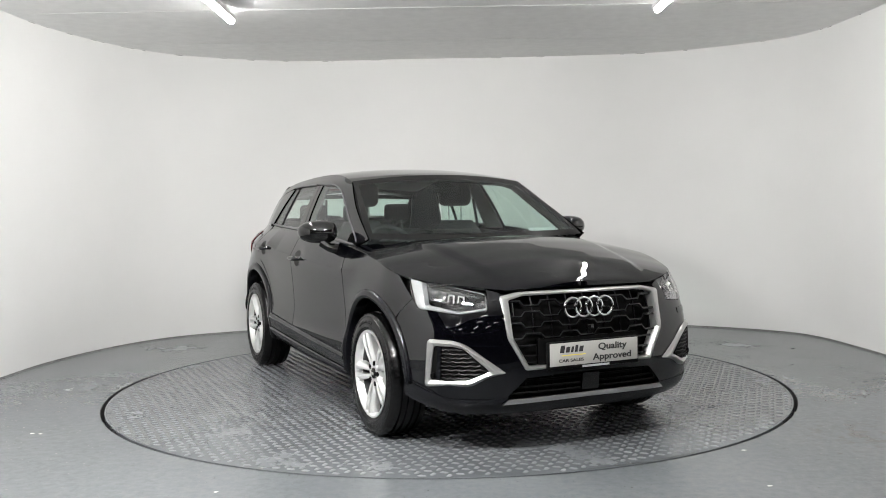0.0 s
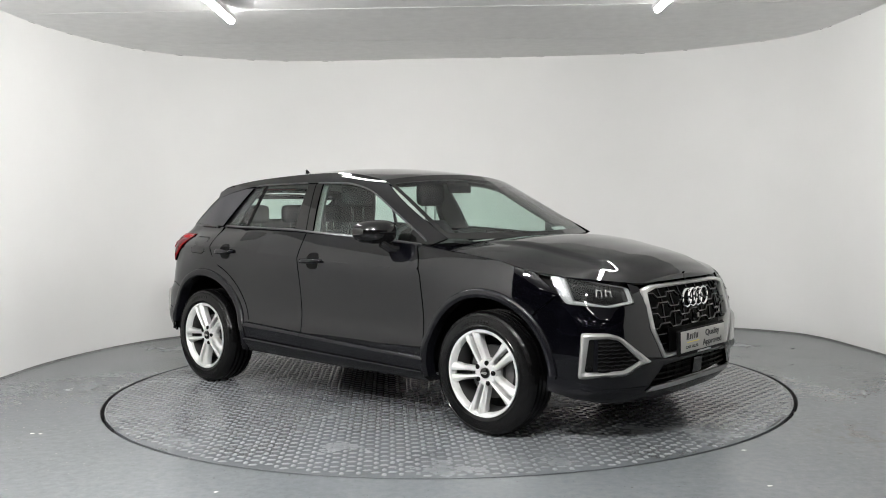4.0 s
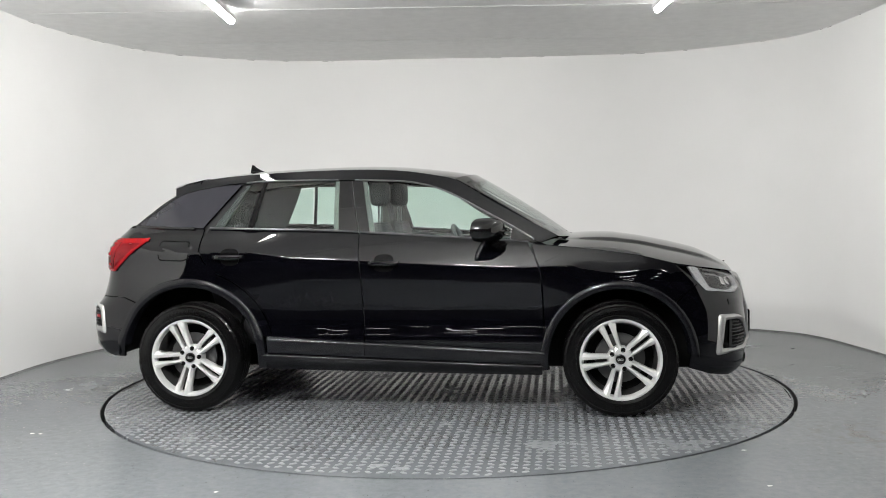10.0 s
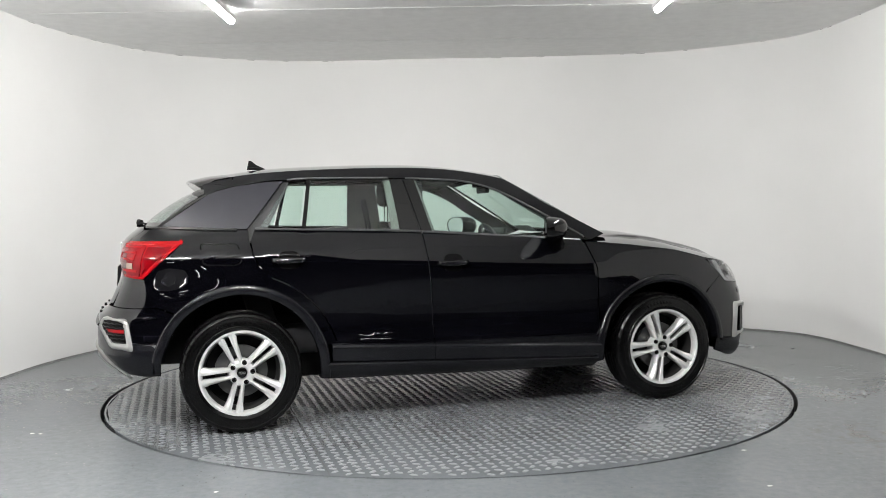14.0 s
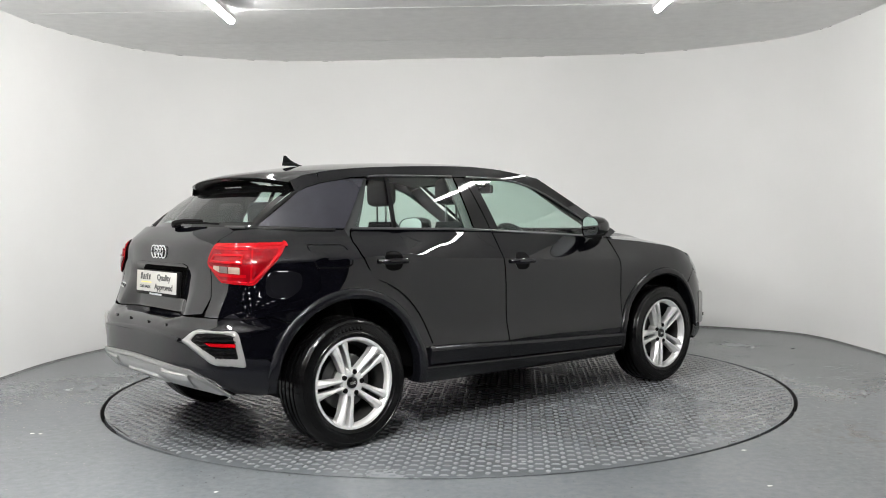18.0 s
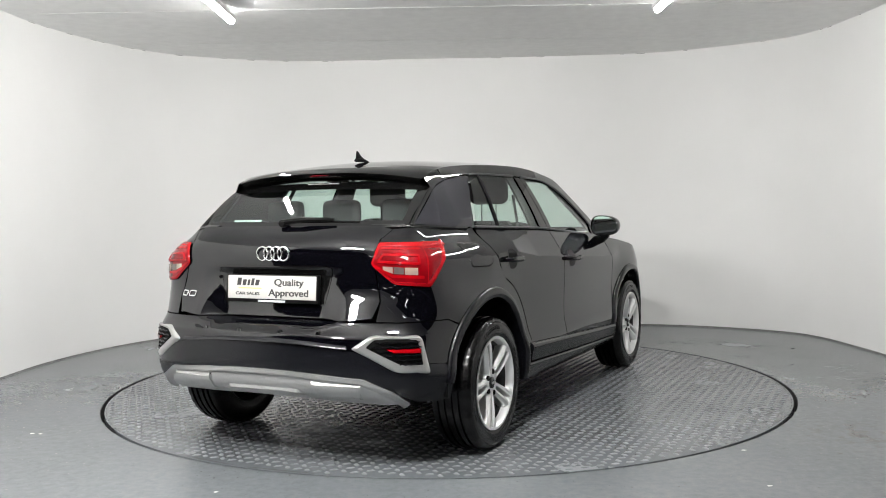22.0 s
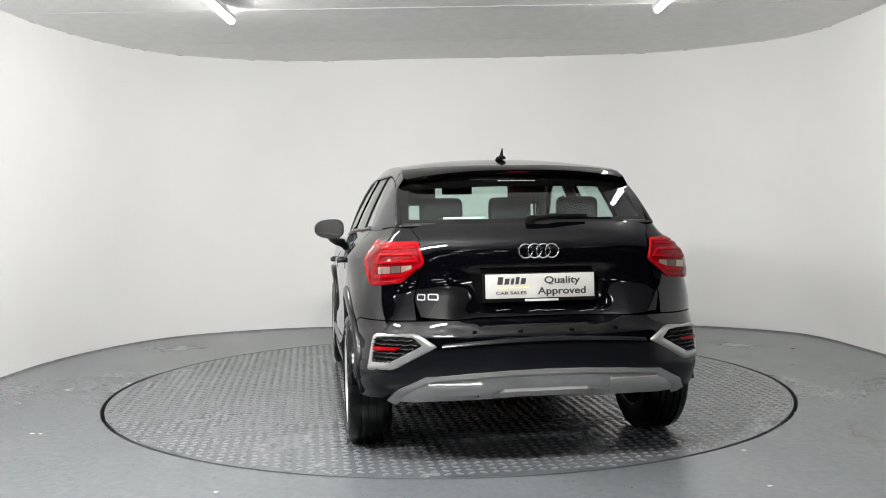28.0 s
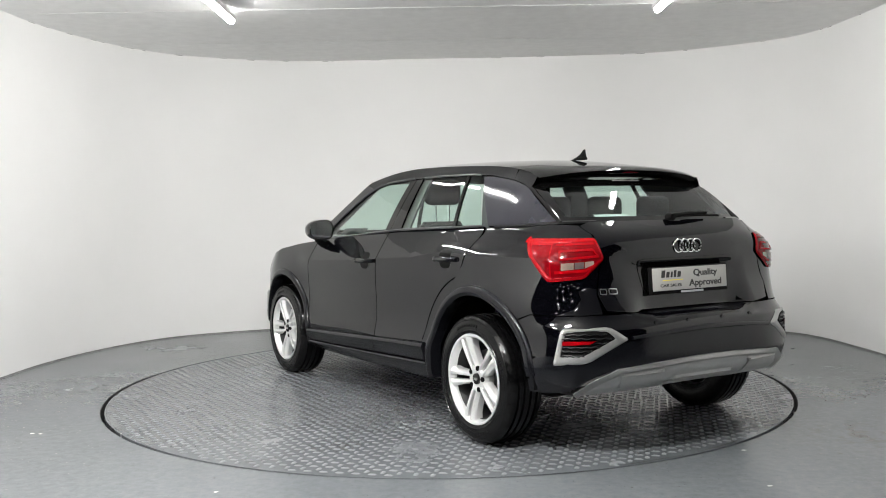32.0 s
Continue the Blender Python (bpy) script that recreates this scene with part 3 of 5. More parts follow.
def lifted(poly, surf, off, thick, step, sign, cuts=()):
    """Fills an outline given on a surface's chart, with a turned-in rim. Returns vertices, faces, normals."""
    bm = bmesh.new()
    vs = [bm.verts.new((p[0], p[1], 0)) for p in poly]
    for tri in tessellate([[Vector((p[0], p[1], 0)) for p in poly]]):
        try:
            bm.faces.new([vs[i] for i in tri])
        except ValueError:
            pass
    P = np.array(poly)
    for axis in (0, 1):
        lo, hi = P[:, axis].min(), P[:, axis].max()
        k = math.floor(lo / step) + 1
        while k * step < hi - 1e-6:
            co, no = [0, 0, 0], [0, 0, 0]
            co[axis], no[axis] = k * step, 1
            bmesh.ops.bisect_plane(bm, geom=bm.verts[:] + bm.edges[:] + bm.faces[:], dist=1e-6, plane_co=co, plane_no=no)
            k += 1
    for (ax, az), (bx, bz) in cuts:
        for dz in (-0.005, 0.0045):
            no = Vector((az - bz, bx - ax, 0)).normalized()
            bmesh.ops.bisect_plane(bm, geom=bm.verts[:] + bm.edges[:] + bm.faces[:], dist=1e-6, plane_co=(ax, az + dz, 0), plane_no=no)
    bm.verts.index_update()
    flat = np.array([v.co[:2] for v in bm.verts])
    faces = [[v.index for v in f.verts] for f in bm.faces]
    rim = [(e.verts[0].index, e.verts[1].index) for e in bm.edges if len(e.link_faces) == 1]
    bm.free()
    h = 2e-3
    pos = surf(flat[:, 0], flat[:, 1], off, sign)
    nrm = np.cross(surf(flat[:, 0] + h, flat[:, 1], off, sign) - surf(flat[:, 0] - h, flat[:, 1], off, sign),
                   surf(flat[:, 0], flat[:, 1] + h, off, sign) - surf(flat[:, 0], flat[:, 1] - h, off, sign))
    nrm /= np.linalg.norm(nrm, axis=1, keepdims=True) + 1e-12
    outward = pos - np.stack([pos[:, 0] * 0.6, pos[:, 1] * 0, pos[:, 2] * 0 + 0.55], 1)
    nrm *= np.sign(np.sum(nrm * outward, 1, keepdims=True))
    good = []
    for f in faces:
        a, b, c = pos[f[0]], pos[f[1]], pos[f[2]]
        if np.dot(np.cross(b - a, c - a), nrm[f[0]]) < 0:
            f = f[::-1]
        good.append(f)
    deep = pos - nrm * thick
    verts, norms = list(map(tuple, pos)), list(map(tuple, nrm))
    for i, j in rim:
        k = len(verts)
        d = pos[j] - pos[i]
        side = np.cross(d, nrm[i])
        side /= np.linalg.norm(side) + 1e-12
        q = [pos[i], pos[j], deep[j], deep[i]]
        verts += [tuple(p) for p in q]
        norms += [tuple(side)] * 4
        good.append([k, k + 1, k + 2, k + 3])
    return verts, good, norms


def sheet(name, poly, mat, parent, surf=None, off=0.0, thick=0.012, step=0.06, sides=(-1,), label="", gap=0.0, cuts=()):
    """A panel of the car on a chart; both sides in one mesh where it crosses the middle."""
    surf = surf or hull
    if gap:
        poly = inset(poly, gap)
    V, F, N = [], [], []
    for s in sides:
        v, f, n = lifted(poly, surf, off, thick, step, s, cuts)
        k = len(V)
        V += v
        N += n
        F += [[i + k for i in g] for g in f]
    mesh = bpy.data.meshes.new(name)
    mesh.from_pydata(V, [], F)
    for p in mesh.polygons:
        p.use_smooth = True
    mesh.normals_split_custom_set_from_vertices(N)
    return ready(name, mesh, mat, parent, label)


def band(name, outer, inner, rows, mat, parent, surf=None, closed=True, sides=(-1,), label=""):
    """A moulding between two outlines of equal length; rows of (share from outer to inner, offset)."""
    surf = surf or hull
    bm = bmesh.new()
    O, I = np.array(outer), np.array(inner)
    for s in sides:
        lines = []
        for t, off in rows:
            p = O * (1 - t) + I * t
            lines.append([bm.verts.new(q) for q in surf(p[:, 0], p[:, 1], off, s)])
        k = len(O)
        for A, B in zip(lines, lines[1:]):
            for i in range(k if closed else k - 1):
                j = (i + 1) % k
                f = (A[i], A[j], B[j], B[i])
                bm.faces.new(f if s < 0 else f[::-1])
        if not closed:
            for i in (0, k - 1):
                ends = [ln[i] for ln in lines]
                if len(ends) > 2:
                    bm.faces.new(ends)
    bmesh.ops.recalc_face_normals(bm, faces=bm.faces)
    return part(name, bm, mat, parent, label, angle=50)


def grid_part(name, rows, mat, parent, label="", thick=0.0):
    """A smooth sheet through rows of points."""
    bm = bmesh.new()
    R = [[bm.verts.new(p) for p in r] for r in rows]
    for a, b in zip(R, R[1:]):
        for i in range(len(a) - 1):
            try:
                bm.faces.new((a[i], a[i + 1], b[i + 1], b[i]))
            except ValueError:
                pass
    bmesh.ops.remove_doubles(bm, verts=bm.verts, dist=1e-5)
    bmesh.ops.recalc_face_normals(bm, faces=bm.faces)
    top = sum((f.normal.z for f in bm.faces))
    if top < 0:
        bmesh.ops.reverse_faces(bm, faces=bm.faces)
    if thick:
        edges = [e for e in bm.edges if e.is_boundary]
        bm.normal_update()
        norm = {v: v.normal.copy() for v in bm.verts}
        ex = bmesh.ops.extrude_edge_only(bm, edges=edges)
        for v in ex["geom"]:
            if isinstance(v, bmesh.types.BMVert):
                near = [e.other_vert(v) for e in v.link_edges if e.other_vert(v) in norm]
                v.co -= thick * (norm[near[0]] if near else Vector((0, 0, 1)))
    return part(name, bm, mat, parent, label, angle=50)


def pane(car, name, rows, along, across):
    """A curved screen: clear glass within, a black printed border round it."""
    a, b = along[0], len(rows) + along[1]
    p, q = across[0], len(rows[0]) + across[1]
    ob = grid_part(name, [r[p:q] for r in rows[a:b]], GLASS, car)
    grid_part("glass_border", rows[:a + 1], GLOSS, ob)
    grid_part("glass_border", rows[b - 1:], GLOSS, ob)
    grid_part("glass_border", [r[:p + 1] for r in rows[a:b]], GLOSS, ob)
    grid_part("glass_border", [r[q - 1:] for r in rows[a:b]], GLOSS, ob)


# outlines, in metres of car space
def belt(x):
    return float(np.interp(x, [-1.70, -1.21, -0.37, 0.53, 0.78, 1.0], [1.138, 1.122, 1.097, 1.035, 1.016, 1.0]))


def sill_top(x):
    return 0.430 - 0.052 * x


def sill_low(x):
    return 0.334 - 0.038 * x


def roof_edge(x):
    return float(np.interp(x, ROOF_X, ROOF_Z))


ROOF_LINE = smooth_line([(-1.47, 1.385), (-1.30, 1.425), (-1.05, 1.452), (-0.65, 1.470), (-0.30, 1.475), (-0.11, 1.469), (0.04, 1.456), (0.20, 1.430), (0.32, 1.403), (0.416, 1.350),
                         (0.551, 1.266), (0.687, 1.190), (0.84, 1.110), (0.95, 1.052)], 6)
ROOF_X, ROOF_Z = [p[0] for p in ROOF_LINE], [p[1] for p in ROOF_LINE]
WHEEL_Z, WHEEL_R = 0.330, 0.334


def hood_z(u):
    us = [0.80, 1.10, 1.40, 1.62, u_side(1.80), u_front(0.62), u_front(0.48), u_front(0.40), UF]
    return np.interp(u, us, [1.008, 0.980, 0.940, 0.887, 0.860, 0.832, 0.816, 0.815, 0.818])


def build_car():
    car = empty("car")
    F_OUT, F_IN, R_OUT, R_IN = 0.462, 0.412, 0.492, 0.435
    zs = sill_top
    for s in (-1, 1):
        fender = [(0.79, 1.008)] + [(u, float(hood_z(u))) for u in (0.95, 1.10, 1.25, 1.40, 1.52, 1.62)] + [(u_side(1.76), 0.775), (u_side(1.66), 0.70)]
        fender += arc(1.3, WHEEL_Z, F_OUT - 0.01, 47, 156, 18) + [(0.866, zs(0.866)), (0.862, 0.60), (0.856, 0.72), (0.848, 0.84), (0.815, 0.934)]
        sheet("front_wing", fender, PAINT, car, sides=(s,), gap=0.0022, step=0.045, cuts=(CREASE[4:6],))
        fd = [(-0.238, belt(-0.238)), (0.10, belt(0.10)), (0.45, belt(0.45)), (0.772, belt(0.772)), (0.811, 0.934), (0.844, 0.84), (0.852, 0.72), (0.858, 0.60), (0.862, zs(0.862)), (-0.198, zs(-0.198)), (-0.205, 0.62), (-0.211, 0.766), (-0.232, 0.965)]
        door_f = sheet("front_door", fd, PAINT, car, sides=(s,), gap=0.0022, step=0.045, cuts=(CREASE[2:4], CREASE[3:5]))
        rd = [(-1.205, belt(-1.205)), (-0.8, belt(-0.8)), (-0.242, belt(-0.242)), (-0.236, 0.965), (-0.215, 0.766), (-0.209, 0.62), (-0.202, zs(-0.202)), (-0.80, zs(-0.80))]
        rd += arc(-1.3, WHEEL_Z, 0.55, 12, 75, 14)[1:] + [(-1.195, 0.93), (-1.225, 0.99), (-1.232, 1.058)]
        door_r = sheet("rear_door", rd, PAINT, car, sides=(s,), gap=0.0022, step=0.045, cuts=(CREASE[1:3], CREASE[2:4]))
        q = [(-1.238, 1.122), (-1.236, 1.058), (-1.229, 0.985), (-1.199, 0.925)] + arc(-1.3, WHEEL_Z, 0.546, 75, 14, 14)[1:]
        q += arc(-1.3, WHEEL_Z, R_OUT - 0.01, 16, 135, 20) + [(u_side(-1.74), 0.705), (u_rear(0.70), 0.705), (u_rear(0.60), 0.708), (u_rear(0.622), 0.80), (u_rear(0.585), 1.0), (u_rear(0.62), 1.085), (u_rear(0.70), 1.128), (u_side(-1.70), 1.138), (-1.45, 1.130)]
        sheet("rear_wing", q, PAINT, car, sides=(s,), gap=0.0022)
        # cladding
        band("arch_trim", arc(1.3, WHEEL_Z, F_OUT, 188, 4, 34), arc(1.3, WHEEL_Z, F_IN, 188, 4, 34), [(0, 0.0), (0.03, 0.006), (0.09, 0.0110), (0.2, 0.0145), (0.5, 0.0165), (0.8, 0.0155), (0.95, 0.010), (1, 0.003), (1.0, -0.06)], PLASTIC, car, closed=False, sides=(s,), label="dark grey plastic wheel arch trim")
        band("arch_trim", arc(-1.3, WHEEL_Z, R_OUT, 170, -7, 34), arc(-1.3, WHEEL_Z, R_IN, 170, -7, 34), [(0, 0.0), (0.03, 0.006), (0.09, 0.0110), (0.2, 0.0145), (0.5, 0.0165), (0.8, 0.0155), (0.95, 0.010), (1, 0.003), (1.0, -0.06)], PLASTIC, car, closed=False, sides=(s,), label="dark grey plastic wheel arch trim")
        for a, b, under in ((-0.80, -0.203, door_r), (-0.199, 0.862, door_f)):
            xs = np.linspace(a, b, 14)
            band("door_cladding", [(x, zs(x)) for x in xs], [(x, sill_low(x)) for x in xs], [(0, -0.006), (0.02, 0.003), (0.06, 0.0105), (0.11, 0.0160), (0.17, 0.0192), (0.24, 0.0205), (0.33, 0.0200), (0.6, 0.013), (0.94, 0.012), (1, 0.002), (1, -0.02)], PLASTIC, under, closed=False, sides=(s,), label="dark grey plastic lower door cladding")
        xs = np.linspace(-0.825, 0.848, 24)
        band("sill", [(x, sill_low(x)) for x in xs], [(x, 0.262 - 0.023 * x - 0.014) for x in xs], [(0, -0.006), (0.02, 0.004), (0.06, 0.011), (0.11, 0.0155), (0.18, 0.017), (0.6, 0.006), (1, -0.006), (1, -0.15)], PLASTIC, car, closed=False, sides=(s,))
        # glasshouse
        dlo = DLO
        cant = [p for p in ROOF_LINE if p[0] > -1.33][::2]
        if cant[-1] != ROOF_LINE[-1]:
            cant.append(ROOF_LINE[-1])
        low = [(0.85, 1.016)] + [p for p in reversed(dlo)] + [(-1.01, 1.405), (-1.10, 1.40), (-1.32, 1.366)]
        sheet("roof_rail", cant + low, PAINT, car, surf=upper, off=0.004, sides=(s,), step=0.05)
        glass_f = [(-0.180, belt(-0.18)), (-0.250, 1.400), (-0.131, 1.397)] + [p for p in dlo if p[0] > -0.1] + [(0.79, belt(0.79)), (0.3, belt(0.3))]
        sheet("front_window", glass_f, GLASS, door_f, surf=upper, off=-0.004, thick=0.004, sides=(s,), step=0.12, gap=0.004)
        glass_r = [(-0.921, belt(-0.921)), (-0.868, 1.404), (-0.6, 1.410), (-0.394, 1.407), (-0.371, belt(-0.371)), (-0.6, belt(-0.6))]
        sheet("rear_window", glass_r, GLASS, door_r, surf=upper, off=-0.004, thick=0.004, sides=(s,), step=0.12, gap=0.003)
        glass_q = [(-1.195, belt(-1.195)), (-1.0, 1.398), (-0.888, 1.404), (-0.943, belt(-0.943))]
        sheet("quarter_window", glass_q, GLASS, door_r, surf=upper, off=-0.004, thick=0.004, sides=(s,), step=0.12, gap=0.012)
        sheet("window_divider", [(-0.943, belt(-0.943)), (-0.888, 1.404), (-0.866, 1.404), (-0.919, belt(-0.919))], BLACK, door_r, surf=upper, off=0.001, sides=(s,))
        sheet("pillar_trim", [(-0.371, belt(-0.371)), (-0.394, 1.404), (-0.320, 1.404), (-0.248, belt(-0.248))], GLOSS, door_r, surf=upper, off=0.002, sides=(s,), gap=0.001)
        sheet("pillar_trim", [(-0.243, belt(-0.243)), (-0.315, 1.404), (-0.248, 1.402), (-0.178, belt(-0.178))], GLOSS, door_f, surf=upper, off=0.002, sides=(s,), gap=0.001)
        blade = [(-1.715, 1.142), (-1.245, 1.124), (-1.03, 1.392), (-1.12, 1.391), (-1.30, 1.366), (-1.40, 1.340), (-1.455, 1.318)]
        sheet("pillar_panel", blade, BLADE, car, surf=upper, off=0.004, sides=(s,), label="slate grey rear pillar panel")
        # belt strip and window frame
        for a, b, under in ((-1.02, -0.32, door_r), (-0.31, 0.815, door_f)):
            bm = bmesh.new()
            tube(bm, [tuple(upper(p[0], p[1], 0.005, s)) for p in DLO if a < p[0] < b], 0.0055, 8)
            part("window_trim", bm, BELT, under)
        xs = np.linspace(-1.20, -0.245, 12)
        band("belt_strip", [(x, belt(x) + 0.009) for x in xs], [(x, belt(x) - 0.004) for x in xs], [(0, -0.004), (0.25, 0.009), (0.6, 0.012), (1, 0.007), (1, -0.004)], BELT, door_r, surf=upper, closed=False, sides=(s,))
        xs = np.linspace(-0.238, 0.775, 12)
        band("belt_strip", [(x, belt(x) + 0.009) for x in xs], [(x, belt(x) - 0.004) for x in xs], [(0, -0.004), (0.25, 0.009), (0.6, 0.012), (1, 0.007), (1, -0.004)], BELT, door_f, surf=upper, closed=False, sides=(s,))
    # bonnet
    rows = []
    for u in list(np.linspace(0.80, 1.62, 16)) + list(np.linspace(1.68, UF - 0.004, 22)):
        e = hull(u, hood_z(u), 0.0, 1)
        bow = 0.24 * float(ease((1.6 - u) / 0.8))
        row = []
        for w in np.linspace(-1, 1, 71):
            y = w * e[1]
            x = e[0] + bow * (1 - w * w)
            zc = float(np.interp(x, HOOD_X, HOOD_Z))
            zc = max(zc, float(e[2]))
            z = e[2] + (zc - e[2]) * (1 - abs(w) ** 2.0)
            ridge = 0.014 * float(ease((0.485 + 0.10 * (1.9 - x) - abs(y)) / 0.055)) * float(ease((x - 0.95) / 0.3) * ease((2.0 - x) / 0.2))
            row.append((x, y, z + ridge + 0.001))
        rows.append(row)
    grid_part("bonnet", rows, PAINT, car, thick=0.012)
    # windscreen
    rows = []
    for t in np.linspace(0, 1, 13):
        row = []
        for w in [-1, -0.952] + list(np.linspace(-0.90, 0.90, 21)) + [0.952, 1]:
            c = 1 - w * w
            lo = np.array([0.935 + 0.115 * c, 0.742 * w, 1.050 - 0.015 * c])
            hi = np.array([0.325 + 0.085 * c, 0.612 * w, 1.408 + 0.040 * c])
            p = lo * (1 - t) + hi * t
            p += np.array([0.006, 0, 0.010]) * 4 * t * (1 - t) * (0.35 + 0.65 * c)
            row.append(tuple(p))
        rows.append(row)
    pane(car, "windscreen", rows, (1, -1), (1, -1))
    # roof
    rows = []
    for x in np.linspace(0.325, -1.33, 26):
        ze = roof_edge(x)
        e = upper(x, ze, 0.004, 1)
        f = float(ease((x - 0.0) / 0.325))
        row = []
        for w in np.linspace(-1, 1, 25):
            c = 1 - abs(w) ** 2.2
            back = float(ease((-1.0 - x) / 0.3))
            row.append((x + 0.085 * f * (1 - w * w) - 0.03 * back * (1 - w * w), w * e[1], ze + (0.040 - 0.01 * back) * c))
        rows.append(row)
    grid_part("roof", rows, PAINT, car, thick=0.01)
    # rear window and spoiler
    rows = []
    for t in np.linspace(0, 1, 11):
        row = []
        for w in np.linspace(-1, 1, 25):
            c = 1 - w * w
            lo = np.array([-1.705 - 0.130 * c, 0.641 * w, 1.143 - 0.004 * c])
            hi = np.array([-1.440 - 0.050 * c, 0.606 * w, 1.345 + 0.020 * c])
            p = lo * (1 - t) + hi * t + np.array([-0.012, 0, 0.012]) * 4 * t * (1 - t)
            row.append(tuple(p))
        rows.append(row)
    pane(car, "rear_windscreen", rows, (1, -2), (1, -1))
    rows = []
    for w in np.linspace(-1, 1, 29):
        c = 1 - abs(w) ** 2.5
        y = 0.578 * w
        zr = roof_edge(-1.31) + 0.030 * c
        tip = -1.475 - 0.085 * c ** 0.6
        zt = 1.375 + 0.042 * c
        rows.append([(-1.325 - 0.03 * c, y, zr - 0.001), (0.5 * (tip - 1.34), y * 1.0, 0.5 * (zr + zt) + 0.006), (tip + 0.01, y, zt + 0.002), (tip, y, zt - 0.006), (tip + 0.02, y * 0.99, zt - 0.022), (-1.40, y * 0.98, zt - 0.045 - 0.02 * (1 - c)), (-1.33, y * 0.97, zr - 0.07)])
    for i in (0, -1):
        mid = [0.5 * (rows[i][1][k] + rows[i][5][k]) for k in range(3)]
        cap = [tuple(0.4 * mid[k] + 0.6 * p[k] for k in range(3)) for p in rows[i]]
        end = [tuple(mid)] * len(cap)
        rows = [end, cap] + rows if i == 0 else rows + [cap, end]
    grid_part("spoiler", rows, GLOSS, car)
    for s in (-1, 1):
        fin = [(-1.30, 1.370), (-1.315, 1.418), (-1.40, 1.402), (-1.478, 1.378), (-1.470, 1.330), (-1.455, 1.316), (-1.40, 1.344)]
        sheet("spoiler_fin", fin, PAINT, car, surf=upper, off=0.003, thick=0.03, sides=(s,))
    # rubber seals where the rear pillars, the wings and the rear window meet
    for s in (-1, 1):
        bm = bmesh.new()
        foot = [tuple(upper(x, z, -0.006, s)) for x, z in ((-1.30, 1.118), (-1.50, 1.126), (-1.64, 1.132), (-1.715, 1.136))]
        tube(bm, foot + [(-1.745, s * 0.585, 1.136), (-1.785, s * 0.46, 1.137)], 0.014, 8)
        part("window_seal", bm, GLOSS, car)
        bm = bmesh.new()
        tube(bm, [tuple(upper(x, z, -0.008, s)) for x, z in ((-1.722, 1.136), (-1.64, 1.200), (-1.55, 1.262), (-1.462, 1.316))], 0.013, 8)
        part("window_seal", bm, GLOSS, car)
    # tailgate
    tg = [(-UR, 0.714), (u_rear(0.43), 0.710), (u_rear(0.580), 0.724), (u_rear(0.618), 0.80), (u_rear(0.577), 1.0), (u_rear(0.61), 1.08), (u_rear(0.69), 1.125), (u_rear(0.60), 1.143), (u_rear(0.4), 1.145), (-UR, 1.145)]
    sheet("tailgate", tg, PAINT, car, sides=(-1, 1), step=0.03)
    # bumpers
    fb = [(u_side(1.715), 0.37)] + arc(1.3, WHEEL_Z, F_OUT - 0.01, 8, 45, 10) + [(u_side(1.66), 0.697), (u_side(1.76), 0.772), (u_side(1.80), 0.728), (2.045, 0.702), (2.196, 0.718), (2.196, float(hood_z(2.196)) - 0.004), (UF - 0.485, 0.800), (UF - 0.486, 0.784), (UF - 0.458, 0.585), (UF - 0.37, 0.430), (UF, 0.430),
        (UF, 0.400), (UF - 0.20, 0.398), (UF - 0.368, 0.388), (UF - 0.462, 0.302), (UF - 0.46, 0.292), (2.009, 0.297), (1.910, 0.317), (1.736, 0.364)]
    sheet("front_bumper", fb, PAINT, car, sides=(-1, 1), step=0.05)
    for s in (-1, 1):
        sheet("inner_panel", [(u_side(1.66), 0.72), (u_side(1.62), 0.88), (2.0, 0.85), (UF - 0.45, 0.79), (UF - 0.45, 0.70), (2.0, 0.68)], BLACK, car, off=-0.05, sides=(s,), step=0.1)
    rb = arc(-1.3, WHEEL_Z, R_OUT - 0.01, 158, 136, 8) + [(u_side(-1.74), 0.702), (u_rear(0.70), 0.702), (u_rear(0.60), 0.704), (u_rear(0.5), 0.704), (-UR, 0.709), (-UR, 0.61), (u_rear(0.4), 0.60), (u_rear(0.6), 0.565), (u_side(-1.95), 0.530), (u_side(-1.78), 0.508)]
    sheet("rear_bumper", rb, PAINT, car, sides=(-1, 1), step=0.05)
    rl = arc(-1.3, WHEEL_Z, R_IN + 0.004, 179, 171, 6) + arc(-1.3, WHEEL_Z, R_OUT - 0.01, 169, 153, 6)[:4] + [(u_side(-1.78), 0.506), (u_side(-1.95), 0.528), (u_rear(0.6), 0.563), (u_rear(0.4), 0.598), (-UR, 0.608), (-UR, 0.478), (-2.585, 0.476), (-2.19, 0.452), (-2.06, 0.392), (-1.945, 0.345), (-1.83, 0.334)]
    sheet("bumper_cladding", rl, PLASTIC, car, off=0.003, sides=(-1, 1), step=0.05, label="dark grey plastic lower rear bumper")
    front_end(car)
    rear_end(car)
    side_fittings(car)
    interior(car)
    underside(car)
    wheels(car)
    tagged(car, "black compact five-door SUV with silver alloy wheels on the turntable", "car")
    return car


HOOD_X = [0.80, 1.10, 1.30, 1.47, 1.66, 1.82, 1.93, 2.0, 2.06, 2.2]
HOOD_Z = [1.045, 1.046, 1.040, 1.016, 0.977, 0.936, 0.898, 0.862, 0.820, 0.80]
DLO = smooth_line([(-1.00, 1.403), (-0.88, 1.411), (-0.406, 1.411), (-0.131, 1.402), (0.045, 1.390), (0.210, 1.353), (0.345, 1.295), (0.48, 1.222), (0.628, 1.140), (0.76, 1.064), (0.825, 1.020)], 3)


